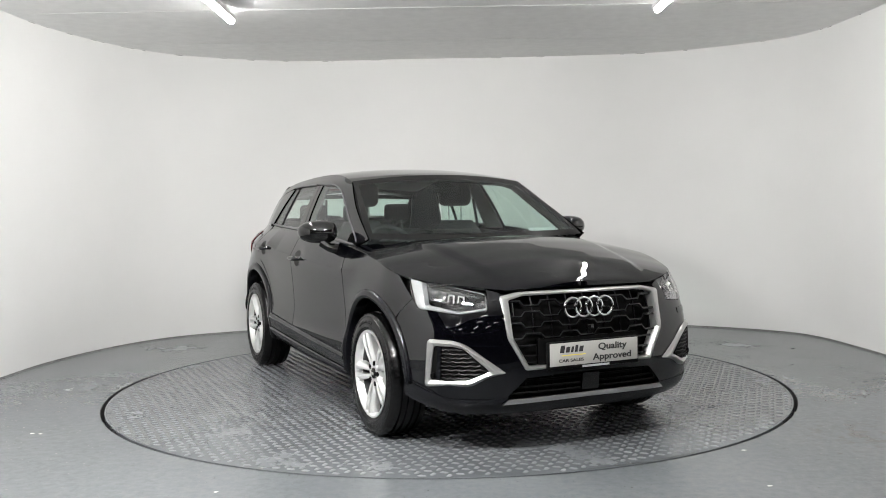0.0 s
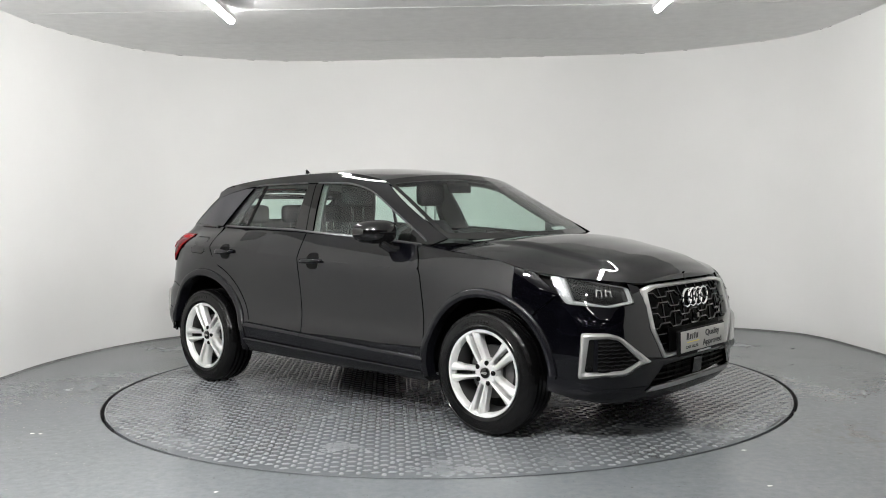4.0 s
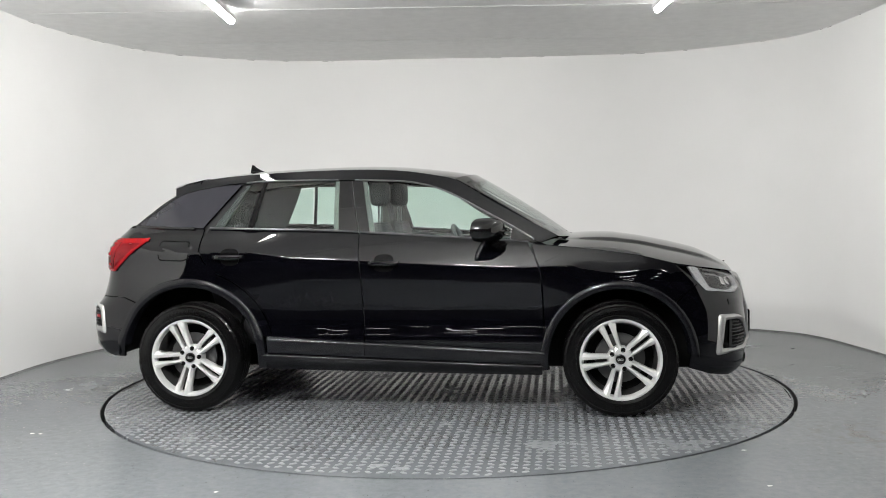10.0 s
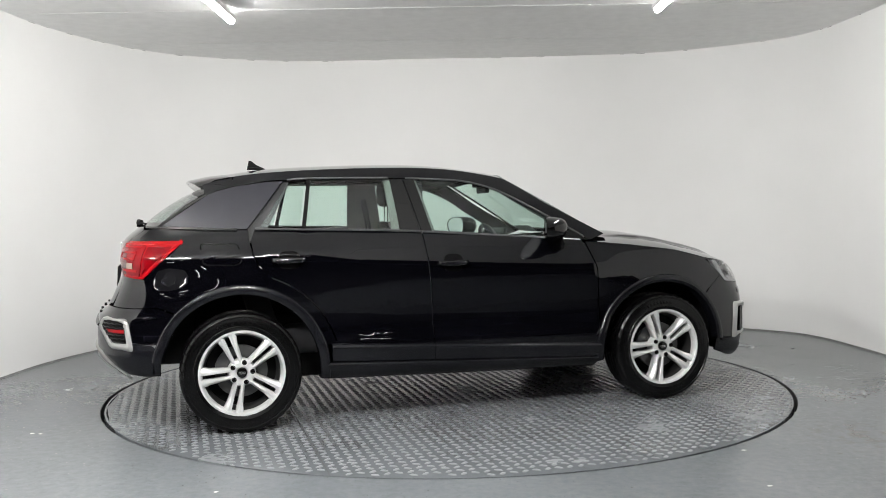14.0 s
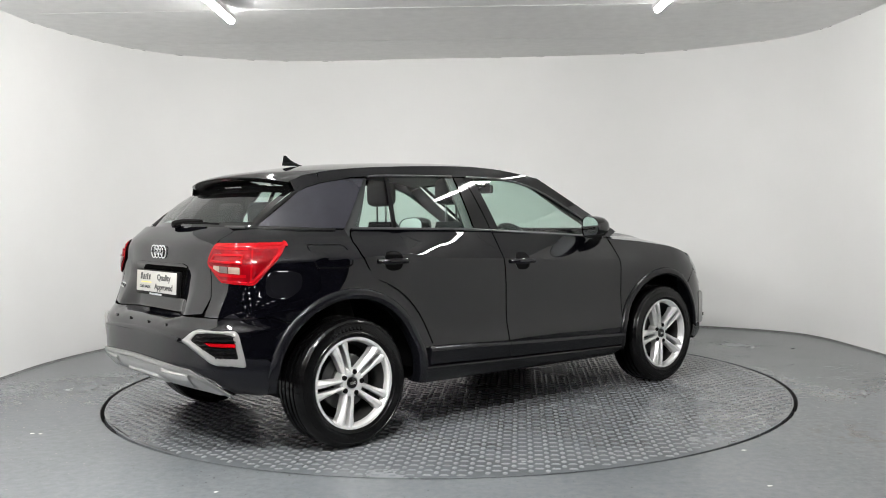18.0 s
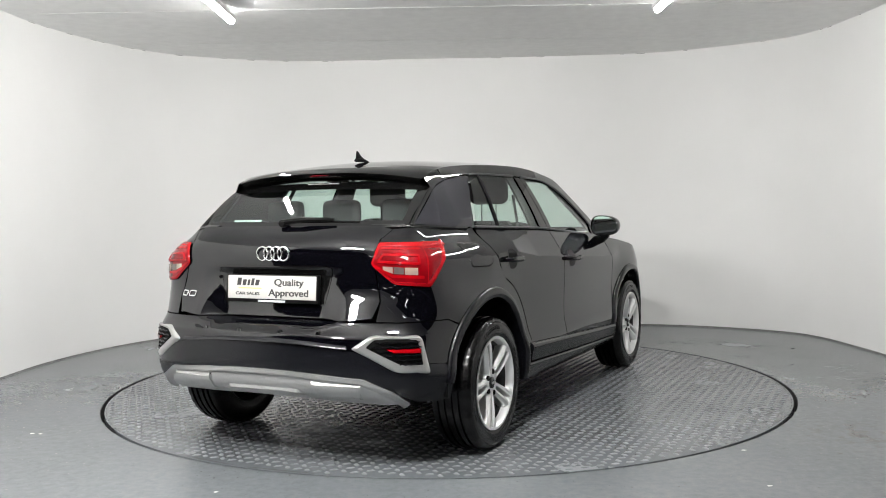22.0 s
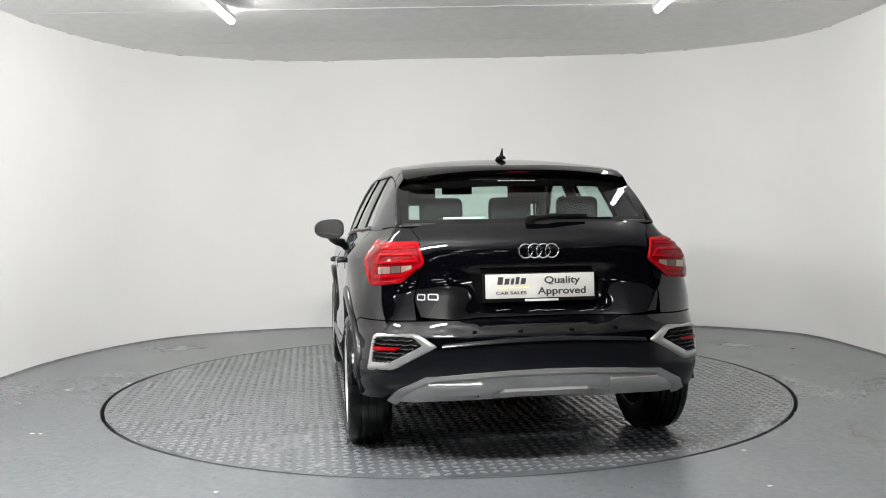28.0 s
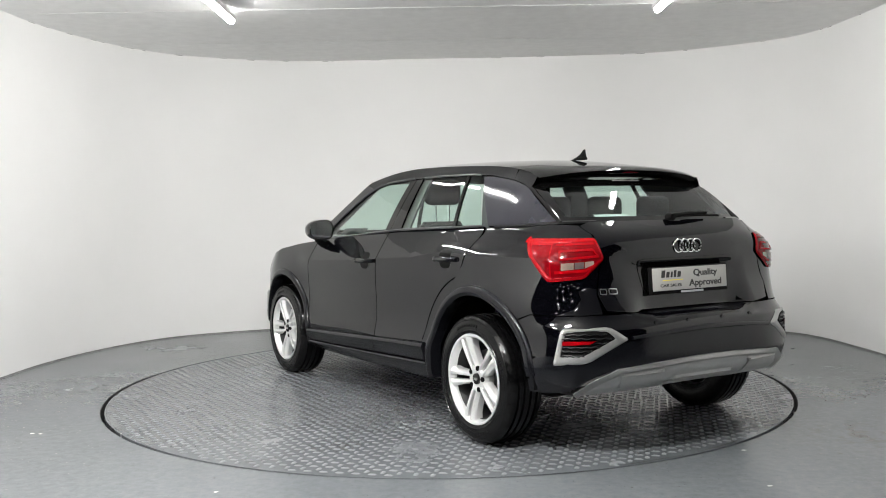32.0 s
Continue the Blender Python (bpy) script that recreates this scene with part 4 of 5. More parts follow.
def underside(car):
    bm = bmesh.new()
    box(bm, -1.55, 1.80, -0.56, 0.56, 0.235, 0.62, 0.03)
    box(bm, -0.78, 0.80, -0.74, 0.74, 0.255, 0.45, 0.02)
    part("underbody", bm, BLACK, car)
    for cx, r in ((1.3, 0.445), (-1.3, 0.47)):
        for s in (-1, 1):
            bm = bmesh.new()
            n = 24
            A, B = [], []
            for i in range(n + 1):
                a = radians(2 + 176 * i / n)
                A.append(bm.verts.new((cx + r * math.cos(a), s * 0.84, WHEEL_Z + r * math.sin(a))))
                B.append(bm.verts.new((cx + r * math.cos(a), s * 0.48, WHEEL_Z + r * math.sin(a))))
            for i in range(n):
                bm.faces.new((A[i], A[i + 1], B[i + 1], B[i]))
            bm.faces.new(B)
            part("wheel_arch_liner", bm, BLACK, car)


def wheel_mesh():
    """The alloy rim, facing -y, round the origin at the tyre's middle plane."""
    bm = bmesh.new()
    # barrel and lip
    lathe(bm, [(0.215, -0.070), (0.232, -0.098), (0.237, -0.102), (0.236, -0.107), (0.225, -0.106), (0.217, -0.094), (0.211, -0.068)], 64)
    # hub with a rounded shoulder
    lathe(bm, [(0.0001, -0.074), (0.03, -0.076), (0.036, -0.083), (0.060, -0.084), (0.071, -0.078), (0.076, -0.064), (0.078, -0.02)], 40)
    bmesh.ops.recalc_face_normals(bm, faces=bm.faces)
    return bm


def spokes(rim):
    """Five pairs of broad bars: a narrow slot between the two, a sloping facet on the outer flank, flared at the rim."""
    for k in range(5):
        a = radians(40 + 72 * k)
        c, s = math.cos(a), math.sin(a)
        for side in (-1, 1):
            bm = bmesh.new()
            sec = []
            # radius, inner edge, ridge, foot of the facet, outer edge, height of the ridge
            for r, ri, rd, fa, ro, y in ((0.052, 0.0085, 0.019, 0.026, 0.029, -0.085), (0.080, 0.0105, 0.023, 0.030, 0.033, -0.090), (0.130, 0.0120, 0.026, 0.035, 0.039, -0.098),
                                         (0.170, 0.0120, 0.028, 0.040, 0.044, -0.103), (0.195, 0.0120, 0.030, 0.046, 0.050, -0.104), (0.212, 0.0118, 0.031, 0.050, 0.054, -0.104), (0.228, 0.0115, 0.032, 0.056, 0.060, -0.103)):
                ring = []
                for t, dy in ((ri, 0.045), (ri, 0.006), (ri + 0.003, 0.002), (rd, 0.0), (fa, 0.012), (ro, 0.020), (ro, 0.055)):
                    t = t * side
                    rr = math.sqrt(max(1e-6, r * r - t * t)) if r > 0.19 else r
                    ring.append(bm.verts.new((rr * c - t * s, y + dy, rr * s + t * c)))
                sec.append(ring)
            for A, B in zip(sec, sec[1:]):
                for i in range(6):
                    bm.faces.new((A[i], A[i + 1], B[i + 1], B[i]))
            bm.faces.new(sec[0])
            bm.faces.new(sec[-1][::-1])
            bmesh.ops.recalc_face_normals(bm, faces=bm.faces)
            part("spoke", bm, ALLOY, rim, angle=12)


def wheels(car):
    w = part("wheel", wheel_mesh(), ALLOY, car, "silver five twin-spoke alloy wheel", angle=30)
    spokes(w)
    bm = bmesh.new()
    lathe(bm, [(0.214, -0.072), (0.212, -0.069), (0.196, 0.0), (0.2, 0.098), (0.205, 0.10)], 64)
    bmesh.ops.recalc_face_normals(bm, faces=bm.faces)
    part("barrel", bm, BARREL, w)
    bm = bmesh.new()
    R = WHEEL_R
    prof = [(0.208, 0.098), (0.235, 0.104), (0.27, 0.110), (0.305, 0.107), (0.324, 0.096)]
    tread = [(R - 0.004, 0.088)]
    for g in (0.055, 0.02, -0.02, -0.055):
        tread += [(R, g + 0.007), (R - 0.008, g + 0.005), (R - 0.008, g - 0.005), (R, g - 0.007)]
    tread += [(R - 0.004, -0.088)]
    prof += tread + [(0.324, -0.097), (0.313, -0.1035), (0.311, -0.107), (0.307, -0.1075), (0.305, -0.1055), (0.290, -0.1085), (0.27, -0.1095), (0.262, -0.1095), (0.259, -0.112), (0.255, -0.112), (0.253, -0.109), (0.245, -0.106), (0.238, -0.103), (0.232, -0.095), (0.215, -0.07)]
    rings = lathe(bm, prof, 160)
    for ring, (r, y) in zip(rings, prof):
        if r > 0.32 and abs(y) > 0.08:
            for j, v in enumerate(ring):
                if j % 4 < 1:
                    v.co.x *= 0.992
                    v.co.z *= 0.992
    bmesh.ops.recalc_face_normals(bm, faces=bm.faces)
    tyre = part("tyre", bm, RUBBER, w, "black rubber tyre dressed to a wet gloss", angle=25)
    # raised marks of the maker and the size, as plain bars
    for start, count, step in ((62, 9, 4.6), (242, 9, 4.6), (150, 12, 2.9), (330, 12, 2.9)):
        bm = bmesh.new()
        for k in range(count):
            if step < 4 and k in (3, 6):
                continue
            m = Matrix.Rotation(radians(start + k * step), 4, "Y") @ Matrix.Translation((0.2815, -0.1088, 0))
            tall = 0.0085 if step > 4 else 0.005
            wide = 0.0070 if step > 4 else 0.0042
            n0 = len(bm.verts)
            box(bm, -tall, tall, -0.0022, 0.002, -wide, wide, 0.0006)
            bm.verts.ensure_lookup_table()
            for v in list(bm.verts)[n0:]:
                v.co = m @ v.co
        part("raised_marking", bm, RUBBER, tyre)
    bm = bmesh.new()
    lathe(bm, [(0.0001, -0.090), (0.022, -0.090), (0.028, -0.087), (0.030, -0.07)], 32)
    cap = part("hub_cap", bm, GLOSS, w, "black hub cap")
    for k in range(4):
        bm = bmesh.new()
        cx = 0.0078 * (k - 1.5)
        tube(bm, [(cx + 0.0056 * math.cos(math.pi * i / 7), -0.0905, 0.0056 * math.sin(math.pi * i / 7)) for i in range(14)], 0.0011, 5, closed=True)
        part("cap_ring", bm, SILVER, cap)
    for k in range(5):
        a = radians(4 + 72 * k)
        bm = bmesh.new()
        lathe(bm, [(0.0001, -0.0805), (0.0075, -0.0805), (0.0085, -0.078), (0.0085, -0.0815), (0.0125, -0.0825), (0.0135, -0.0815), (0.0135, -0.06)], 14, m=Matrix.Translation((0.057 * math.cos(a), -0.005, 0.057 * math.sin(a))))
        part("wheel_bolt", bm, BLACK, w)
    bm = bmesh.new()
    lathe(bm, [(0.06, -0.02), (0.085, -0.026), (0.09, -0.016), (0.145, -0.016), (0.145, 0.005), (0.06, 0.005)], 48)
    part("brake_disc", bm, DISC, w)
    bm = bmesh.new()
    lathe(bm, [(0.0001, 0.03), (0.20, 0.03)], 32)
    part("backplate", bm, BLACK, w)
    w.matrix_basis = pose(1.3, -0.775, WHEEL_R)
    copy_thing(w, pose(-1.3, -0.775, WHEEL_R))
    copy_thing(w, pose(1.3, 0.775, WHEEL_R, 0, 0, 180))
    copy_thing(w, pose(-1.3, 0.775, WHEEL_R, 0, 0, 180))


# ---------------------------------------------------------------- the car: fittings
def nose_chart(v, z, off=0.0, sign=1):
    """The front by the distance v from the middle line."""
    p = hull(UF - np.abs(v), z, off, 1)
    p[..., 1] *= np.where(np.asarray(v) * sign < 0, -1, 1)
    return p


def tail_chart(v, z, off=0.0, sign=1):
    """The rear by the distance v from the middle line."""
    p = hull(-(UR - np.abs(v)), z, off, 1)
    p[..., 1] *= np.where(np.asarray(v) * sign < 0, -1, 1)
    return p


def dense(poly, step=0.02, closed=True):
    """The outline with points added along its long edges."""
    out = []
    k = len(poly)
    for i in range(k if closed else k - 1):
        a, b = np.array(poly[i], float), np.array(poly[(i + 1) % k], float)
        n = max(1, int(np.linalg.norm(b - a) / step))
        out += [tuple(a + (b - a) * j / n) for j in range(n)]
    return out


def both(pts):
    """Mirrors a half outline given from the bottom middle outwards and up to the top middle."""
    return pts + [(-a, b) for a, b in reversed(pts)]


LAMP_WHITE = plain("white_lamp_reflector", (0.38, 0.39, 0.40), 0.16, metal=0.35, vary=0.03)
LAMP_RED = plain("red_lamp_plastic", (0.23, 0.0015, 0.004), 0.08, coat=0.0, spec=0.22, vary=0.10)
LAMP_DEEP = plain("deep_red_lamp_plastic", (0.11, 0.002, 0.006), 0.10, coat=0.2, spec=0.4, vary=0.15)
LAMP_FIELD = plain("mid_red_lamp_plastic", (0.13, 0.001, 0.003), 0.06, coat=0.0, spec=0.25, vary=0.25)
GRILLE = plain("black_grille_plastic", (0.0035, 0.0035, 0.004), 0.18, spec=0.35)
PLATE = plain("white_plate", (0.42, 0.415, 0.39), 0.4, vary=0.03)
INK = plain("black_print", (0.015, 0.015, 0.015), 0.5)
YELLOW = plain("yellow_print", (0.75, 0.62, 0.10), 0.5)
PAPER = plain("white_sticker", (0.45, 0.47, 0.47), 0.6)
LINER = plain("pale_grey_headlining", (0.15, 0.15, 0.145), 0.9, grain=0.2)
TRIM = plain("dark_interior_trim", (0.018, 0.019, 0.020), 0.6, grain=0.2)
MIRROR = plain("mirror_glass", (0.85, 0.87, 0.88), 0.02, metal=1.0, vary=0.01)
LAMP_CLEAR = plain("clear_lens_plastic", (0.12, 0.09, 0.085), 0.12, metal=0.3, vary=0.3)
AMBER_CLEAR = plain("amber_clear_lens", (0.30, 0.22, 0.18), 0.12, metal=0.3, vary=0.3)


def bar3(name, x0, x1, y0, y1, z0, z1, mat, parent, bevel=0.002, m=None, label=""):
    bm = bmesh.new()
    box(bm, x0, x1, y0, y1, z0, z1, bevel, m)
    return part(name, bm, mat, parent, label)


def words(text, size, m, mat, parent, width):
    """Flat lettering in the built-in font, scaled to a width."""
    cu = bpy.data.curves.new("lettering", "FONT")
    cu.body = text
    cu.size = size
    cu.extrude = 0.0006
    cu.offset = 0.0010 * size / 0.045
    cu.align_x = "LEFT"
    tmp = bpy.data.objects.new("tmp", cu)
    scene.collection.objects.link(tmp)
    bpy.context.view_layer.update()
    mesh = bpy.data.meshes.new_from_object(tmp.evaluated_get(bpy.context.evaluated_depsgraph_get()))
    bpy.data.objects.remove(tmp)
    xs = [v.co.x for v in mesh.vertices]
    k = width / (max(xs) - min(xs))
    lo = min(xs)
    for v in mesh.vertices:
        v.co.x = (v.co.x - lo) * k
    mesh.transform(m)
    mesh.materials.clear()
    mesh.name = "lettering"
    return ready("lettering", mesh, mat, parent)


def number_plate(car, m, front):
    """A dealer's plate in a black holder; m puts its face in the x-y plane."""
    bm = bmesh.new()
    box(bm, -0.270, 0.270, -0.074, 0.062, -0.022, 0.0, 0.005, m)
    holder = part("plate_holder", bm, BLACK, car, "black plastic plate holder")
    bm = bmesh.new()
    box(bm, -0.260, 0.260, -0.056, 0.056, -0.002, 0.0035, 0.0015, m)
    part("number_plate", bm, PLATE, holder, "white dealer plate with black lettering")
    at = m @ Matrix.Translation((0, 0, 0.0042))

    def flat(name, x0, x1, y0, y1, mat, slant=0.0):
        bm = bmesh.new()
        vs = [bm.verts.new(at @ Vector(p)) for p in ((x0, y0, 0), (x1, y0, 0), (x1 + slant, y1, 0), (x0 + slant, y1, 0))]
        bm.faces.new(vs)
        part(name, bm, mat, holder, smooth=False)
    for a, b, h in ((-0.205, -0.180, 0.044), (-0.172, -0.150, 0.036), (-0.142, -0.128, 0.036), (-0.120, -0.103, 0.042), (-0.095, -0.072, 0.036)):
        flat("print_bar", a, b, 0.008, h, INK, 0.006)
    flat("underline", -0.195, -0.055, -0.008, -0.003, YELLOW)
    words("CAR SALES", 0.020, at @ Matrix.Translation((-0.212, -0.038, 0)), INK, holder, 0.145)
    words("Quality", 0.045, at @ Matrix.Translation((0.020, 0.010, 0)), INK, holder, 0.172)
    words("Approved", 0.045, at @ Matrix.Translation((-0.014, -0.040, 0)), INK, holder, 0.232)
    flat("print_bar", -0.075, 0.085, -0.071, -0.061, PAPER)


def ring_badge(car, centre, r, pitch, face):
    """Four overlapping chrome rings."""
    for i in range(4):
        bm = bmesh.new()
        y = (i - 1.5) * pitch
        pts = []
        for k in range(28):
            a = 2 * math.pi * k / 28
            pts.append((centre[0] + (0.001 if i % 2 else 0), centre[1] + y + r * math.cos(a), centre[2] + r * math.sin(a)))
        tube(bm, pts, r * 0.135, 8, closed=True)
        part("badge_ring", bm, CHROME, car, "chrome badge ring")


def front_end(car):
    # grille
    outer = rounded(both([(0.373, 0.428), (0.462, 0.585), (0.492, 0.784), (0.382, 0.804)]), 0.012, 3)
    inner = rounded(both([(0.352, 0.444), (0.434, 0.588), (0.446, 0.768), (0.362, 0.786)]), 0.010, 3)
    grille = band("grille_frame", outer, inner, [(0, -0.01), (0.05, 0.010), (0.55, 0.014), (1, 0.004), (1, -0.045)], SILVER, car, nose_chart, label="satin silver grille frame")
    sheet("grille_backing", inset(inner, -0.01), BLACK, grille, nose_chart, off=-0.06, thick=0.002, sides=(1,), step=0.1)

    def reach(z):
        return float(np.interp(z, [0.444, 0.588, 0.768, 0.786], [0.352, 0.434, 0.446, 0.362])) - 0.004
    def wave(v, k):
        ph = (v / 0.205 + 0.5 * (k % 2) + 0.26) % 1.0
        return 0.0115 * float(np.interp(ph, [0.0, 0.40, 0.50, 0.90, 1.0], [1, 1, -1, -1, 1]))
    levels = (0.748, 0.697, 0.644, 0.590)
    for k, z in enumerate(levels):
        # cross-bars that step up and down
        w = reach(z)
        marks = sorted([-w, w] + [0.205 * (m - 0.5 * (k % 2) - 0.26 + p) for m in range(-4, 5) for p in (0.0, 0.40, 0.50, 0.90) if abs(0.205 * (m - 0.5 * (k % 2) - 0.26 + p)) < w - 0.005])
        bm = bmesh.new()
        tube(bm, [tuple(nose_chart(v, z + wave(v, k), -0.016)) for v in marks], 0.0075, 6)
        part("grille_bar", bm, GRILLE, grille)
    for k in range(4):
        top = levels[k - 1] if k else 0.786
        w = reach(0.5 * (top + levels[k])) - 0.02
        for m in range(-5, 6):
            v = 0.1025 * (m + 0.45 - 0.26 * 2 - 1.0 * (k % 2))
            if abs(v) > w:
                continue
            bm = bmesh.new()
            tube(bm, [tuple(nose_chart(v, levels[k] + wave(v, k), -0.022)), tuple(nose_chart(v, top + (wave(v, k - 1) if k else 0), -0.022))], 0.006, 5)
            part("grille_upright", bm, GRILLE, grille)
    for z in (0.545, 0.495, 0.46):
        w = reach(z)
        for s in (-1, 1):
            if w - 0.275 < 0.02:
                continue
            bm = bmesh.new()
            tube(bm, [tuple(nose_chart(s * v, z, -0.022)) for v in np.linspace(0.275, w, 5)], 0.006, 6)
            part("grille_bar", bm, GRILLE, grille)
    sheet("grille_block", [(-0.30, 0.45), (0.30, 0.45), (0.30, 0.575), (-0.30, 0.575)], BLACK, grille, nose_chart, off=-0.012, sides=(1,))
    ring_badge(car, (float(nose_chart(0, 0.718)[0]) + 0.004, 0.0, 0.718), 0.0475, 0.0635, 1)
    bar3("camera_eye", 2.085, 2.112, -0.018, 0.018, 0.602, 0.632, GLOSS, car, 0.006)
    Mf = Matrix(((0, 0, 1, 2.140), (1, 0, 0, 0.0), (0, 1, 0, 0.497), (0, 0, 0, 1)))
    number_plate(car, Mf, True)
    # lower intake
    low = both([(0.462, 0.302), (0.368, 0.388), (0.20, 0.398)])
    sheet("intake_backing", inset(low, -0.045), BLACK, car, nose_chart, off=-0.07, thick=0.002, sides=(1,), step=0.1)
    for z in (0.372, 0.340, 0.312):
        w = float(np.interp(z, [0.302, 0.388], [0.455, 0.365]))
        for a, b in ((-w, -0.05), (0.05, w)):
            bm = bmesh.new()
            tube(bm, [tuple(nose_chart(v, z, -0.022)) for v in np.linspace(a, b, 9)], 0.0065, 6)
            part("intake_slat", bm, BLACK, car)
    for v in (-0.36, -0.29, -0.21, -0.13, 0.13, 0.21, 0.29, 0.36):
        bm = bmesh.new()
        tube(bm, [tuple(nose_chart(v, 0.303, -0.03)), tuple(nose_chart(v, 0.387, -0.03))], 0.005, 5)
        part("intake_upright", bm, BLACK, car)
    sheet("radar_panel", rounded([(-0.05, 0.303), (0.05, 0.303), (0.05, 0.390), (-0.05, 0.390)], 0.008), GLOSS, car, nose_chart, off=-0.004, sides=(1,))
    strip = [(-0.490, 0.262), (-0.30, 0.267), (0.0, 0.271), (0.30, 0.267), (0.490, 0.262), (0.455, 0.289), (0.2, 0.295), (-0.2, 0.295), (-0.455, 0.289)]
    sheet("skid_strip", strip, SILVER, car, nose_chart, off=0.012, sides=(1,), label="satin silver front skid strip")
    lip = [(u_side(1.692), 0.285), (u_side(1.705), 0.372), (1.736, 0.365), (1.910, 0.318), (2.009, 0.298), (UF - 0.45, 0.292), (UF - 0.49, 0.260), (UF - 0.30, 0.265), (UF, 0.269), (UF, 0.205), (UF - 0.4, 0.205), (2.05, 0.214), (1.85, 0.240)]
    sheet("bumper_lip", lip, PLASTIC, car, off=0.003, sides=(-1, 1), step=0.05, label="dark grey plastic lower front bumper")
    for s in (-1, 1):
        # fog surround
        O = rounded([(1.885, 0.586), (2.015, 0.583), (2.080, 0.566), (2.282, 0.420), (2.195, 0.405), (2.114, 0.362), (1.866, 0.350)], [0.02, 0.01, 0.03, 0.01, 0.02, 0.02, 0.02], 3)
        I = rounded([(1.924, 0.555), (2.020, 0.556), (2.074, 0.545), (2.198, 0.432), (2.160, 0.417), (2.096, 0.392), (1.900, 0.387)], [0.012, 0.008, 0.02, 0.006, 0.012, 0.012, 0.012], 3)
        fog = band("intake_frame", O, I, [(0, 0.0), (0.08, 0.014), (0.5, 0.022), (1, 0.012), (1, 0.0)], SILVER, car, sides=(s,), label="satin silver side intake frame")
        sheet("intake_backing", inset(I, -0.004), BLACK, fog, off=0.004, thick=0.002, sides=(s,), step=0.1)
        for k in range(8):
            z = 0.400 + 0.0195 * k
            a = float(np.interp(z, [0.387, 0.555], [1.955, 1.965]))
            b = float(np.interp(z, [0.392, 0.432, 0.545, 0.556], [2.09, 2.185, 2.065, 2.02])) - 0.004
            n = 8
            pts = [tuple(hull(a + (b - a) * i / n, z + (0.003 if (i + k) % 2 else -0.003), 0.006, s)) for i in range(n + 1)]
            bm = bmesh.new()
            tube(bm, pts, 0.0045, 5)
            part("intake_slat", bm, GRILLE, fog)
        sheet("intake_fin", [(1.940, 0.390), (1.962, 0.391), (1.966, 0.553), (1.948, 0.553)], PLASTIC, fog, off=0.014, sides=(s,))
        bm = bmesh.new()
        lathe(bm, [(0.0001, -0.012), (0.010, -0.012), (0.012, -0.008), (0.012, 0.01)], 16)
        eye = hull(1.922, 0.412, 0.012, s)
        ob = part("parking_sensor", bm, BLACK, fog)
        ob.matrix_basis = Matrix.Translation(eye) @ pose(0, 0, 0, 0, 0, 40 if s < 0 else 140)
        # headlamp
        O = rounded([(1.700, 0.874), (2.189, 0.798), (2.196, 0.722), (2.050, 0.704), (1.796, 0.728)], [0.02, 0.012, 0.015, 0.02, 0.03], 3)
        I = rounded([(1.790, 0.856), (2.187, 0.795), (2.190, 0.729), (2.040, 0.713), (1.850, 0.742)], [0.01, 0.008, 0.008, 0.01, 0.012], 3)
        shell = sheet("headlamp", inset(O, -0.003), GLOSS, car, off=-0.045, thick=0.002, sides=(s,), step=0.1, label="clear headlamp with white light guides")
        band("light_guide", O, I, [(0, -0.03), (0.03, -0.008), (0.5, -0.005), (0.9, -0.010), (1, -0.04)], LAMP_WHITE, shell, sides=(s,))
        for k in range(4):
            u = 1.915 + 0.058 * k
            q = rounded([(u, 0.755), (u + 0.042, 0.750), (u + 0.040, 0.800 - 0.006 * k), (u + 0.004, 0.806 - 0.006 * k)], 0.006, 2)
            band("lamp_module", q, inset(q, 0.012), [(0, -0.03), (0.0, -0.018), (0.6, -0.016), (1, -0.034)], CHROME if k in (1, 2) else GLOSS, shell, sides=(s,))
        sheet("lamp_cover", O, CLEAR, shell, off=0.004, thick=0.02, sides=(s,), step=0.06)
        # washer flap
        sheet("washer_flap", rounded([(1.97, 0.640), (2.10, 0.640), (2.10, 0.668), (1.97, 0.672)], 0.006, 2), PAINT, car, off=0.0025, sides=(s,))


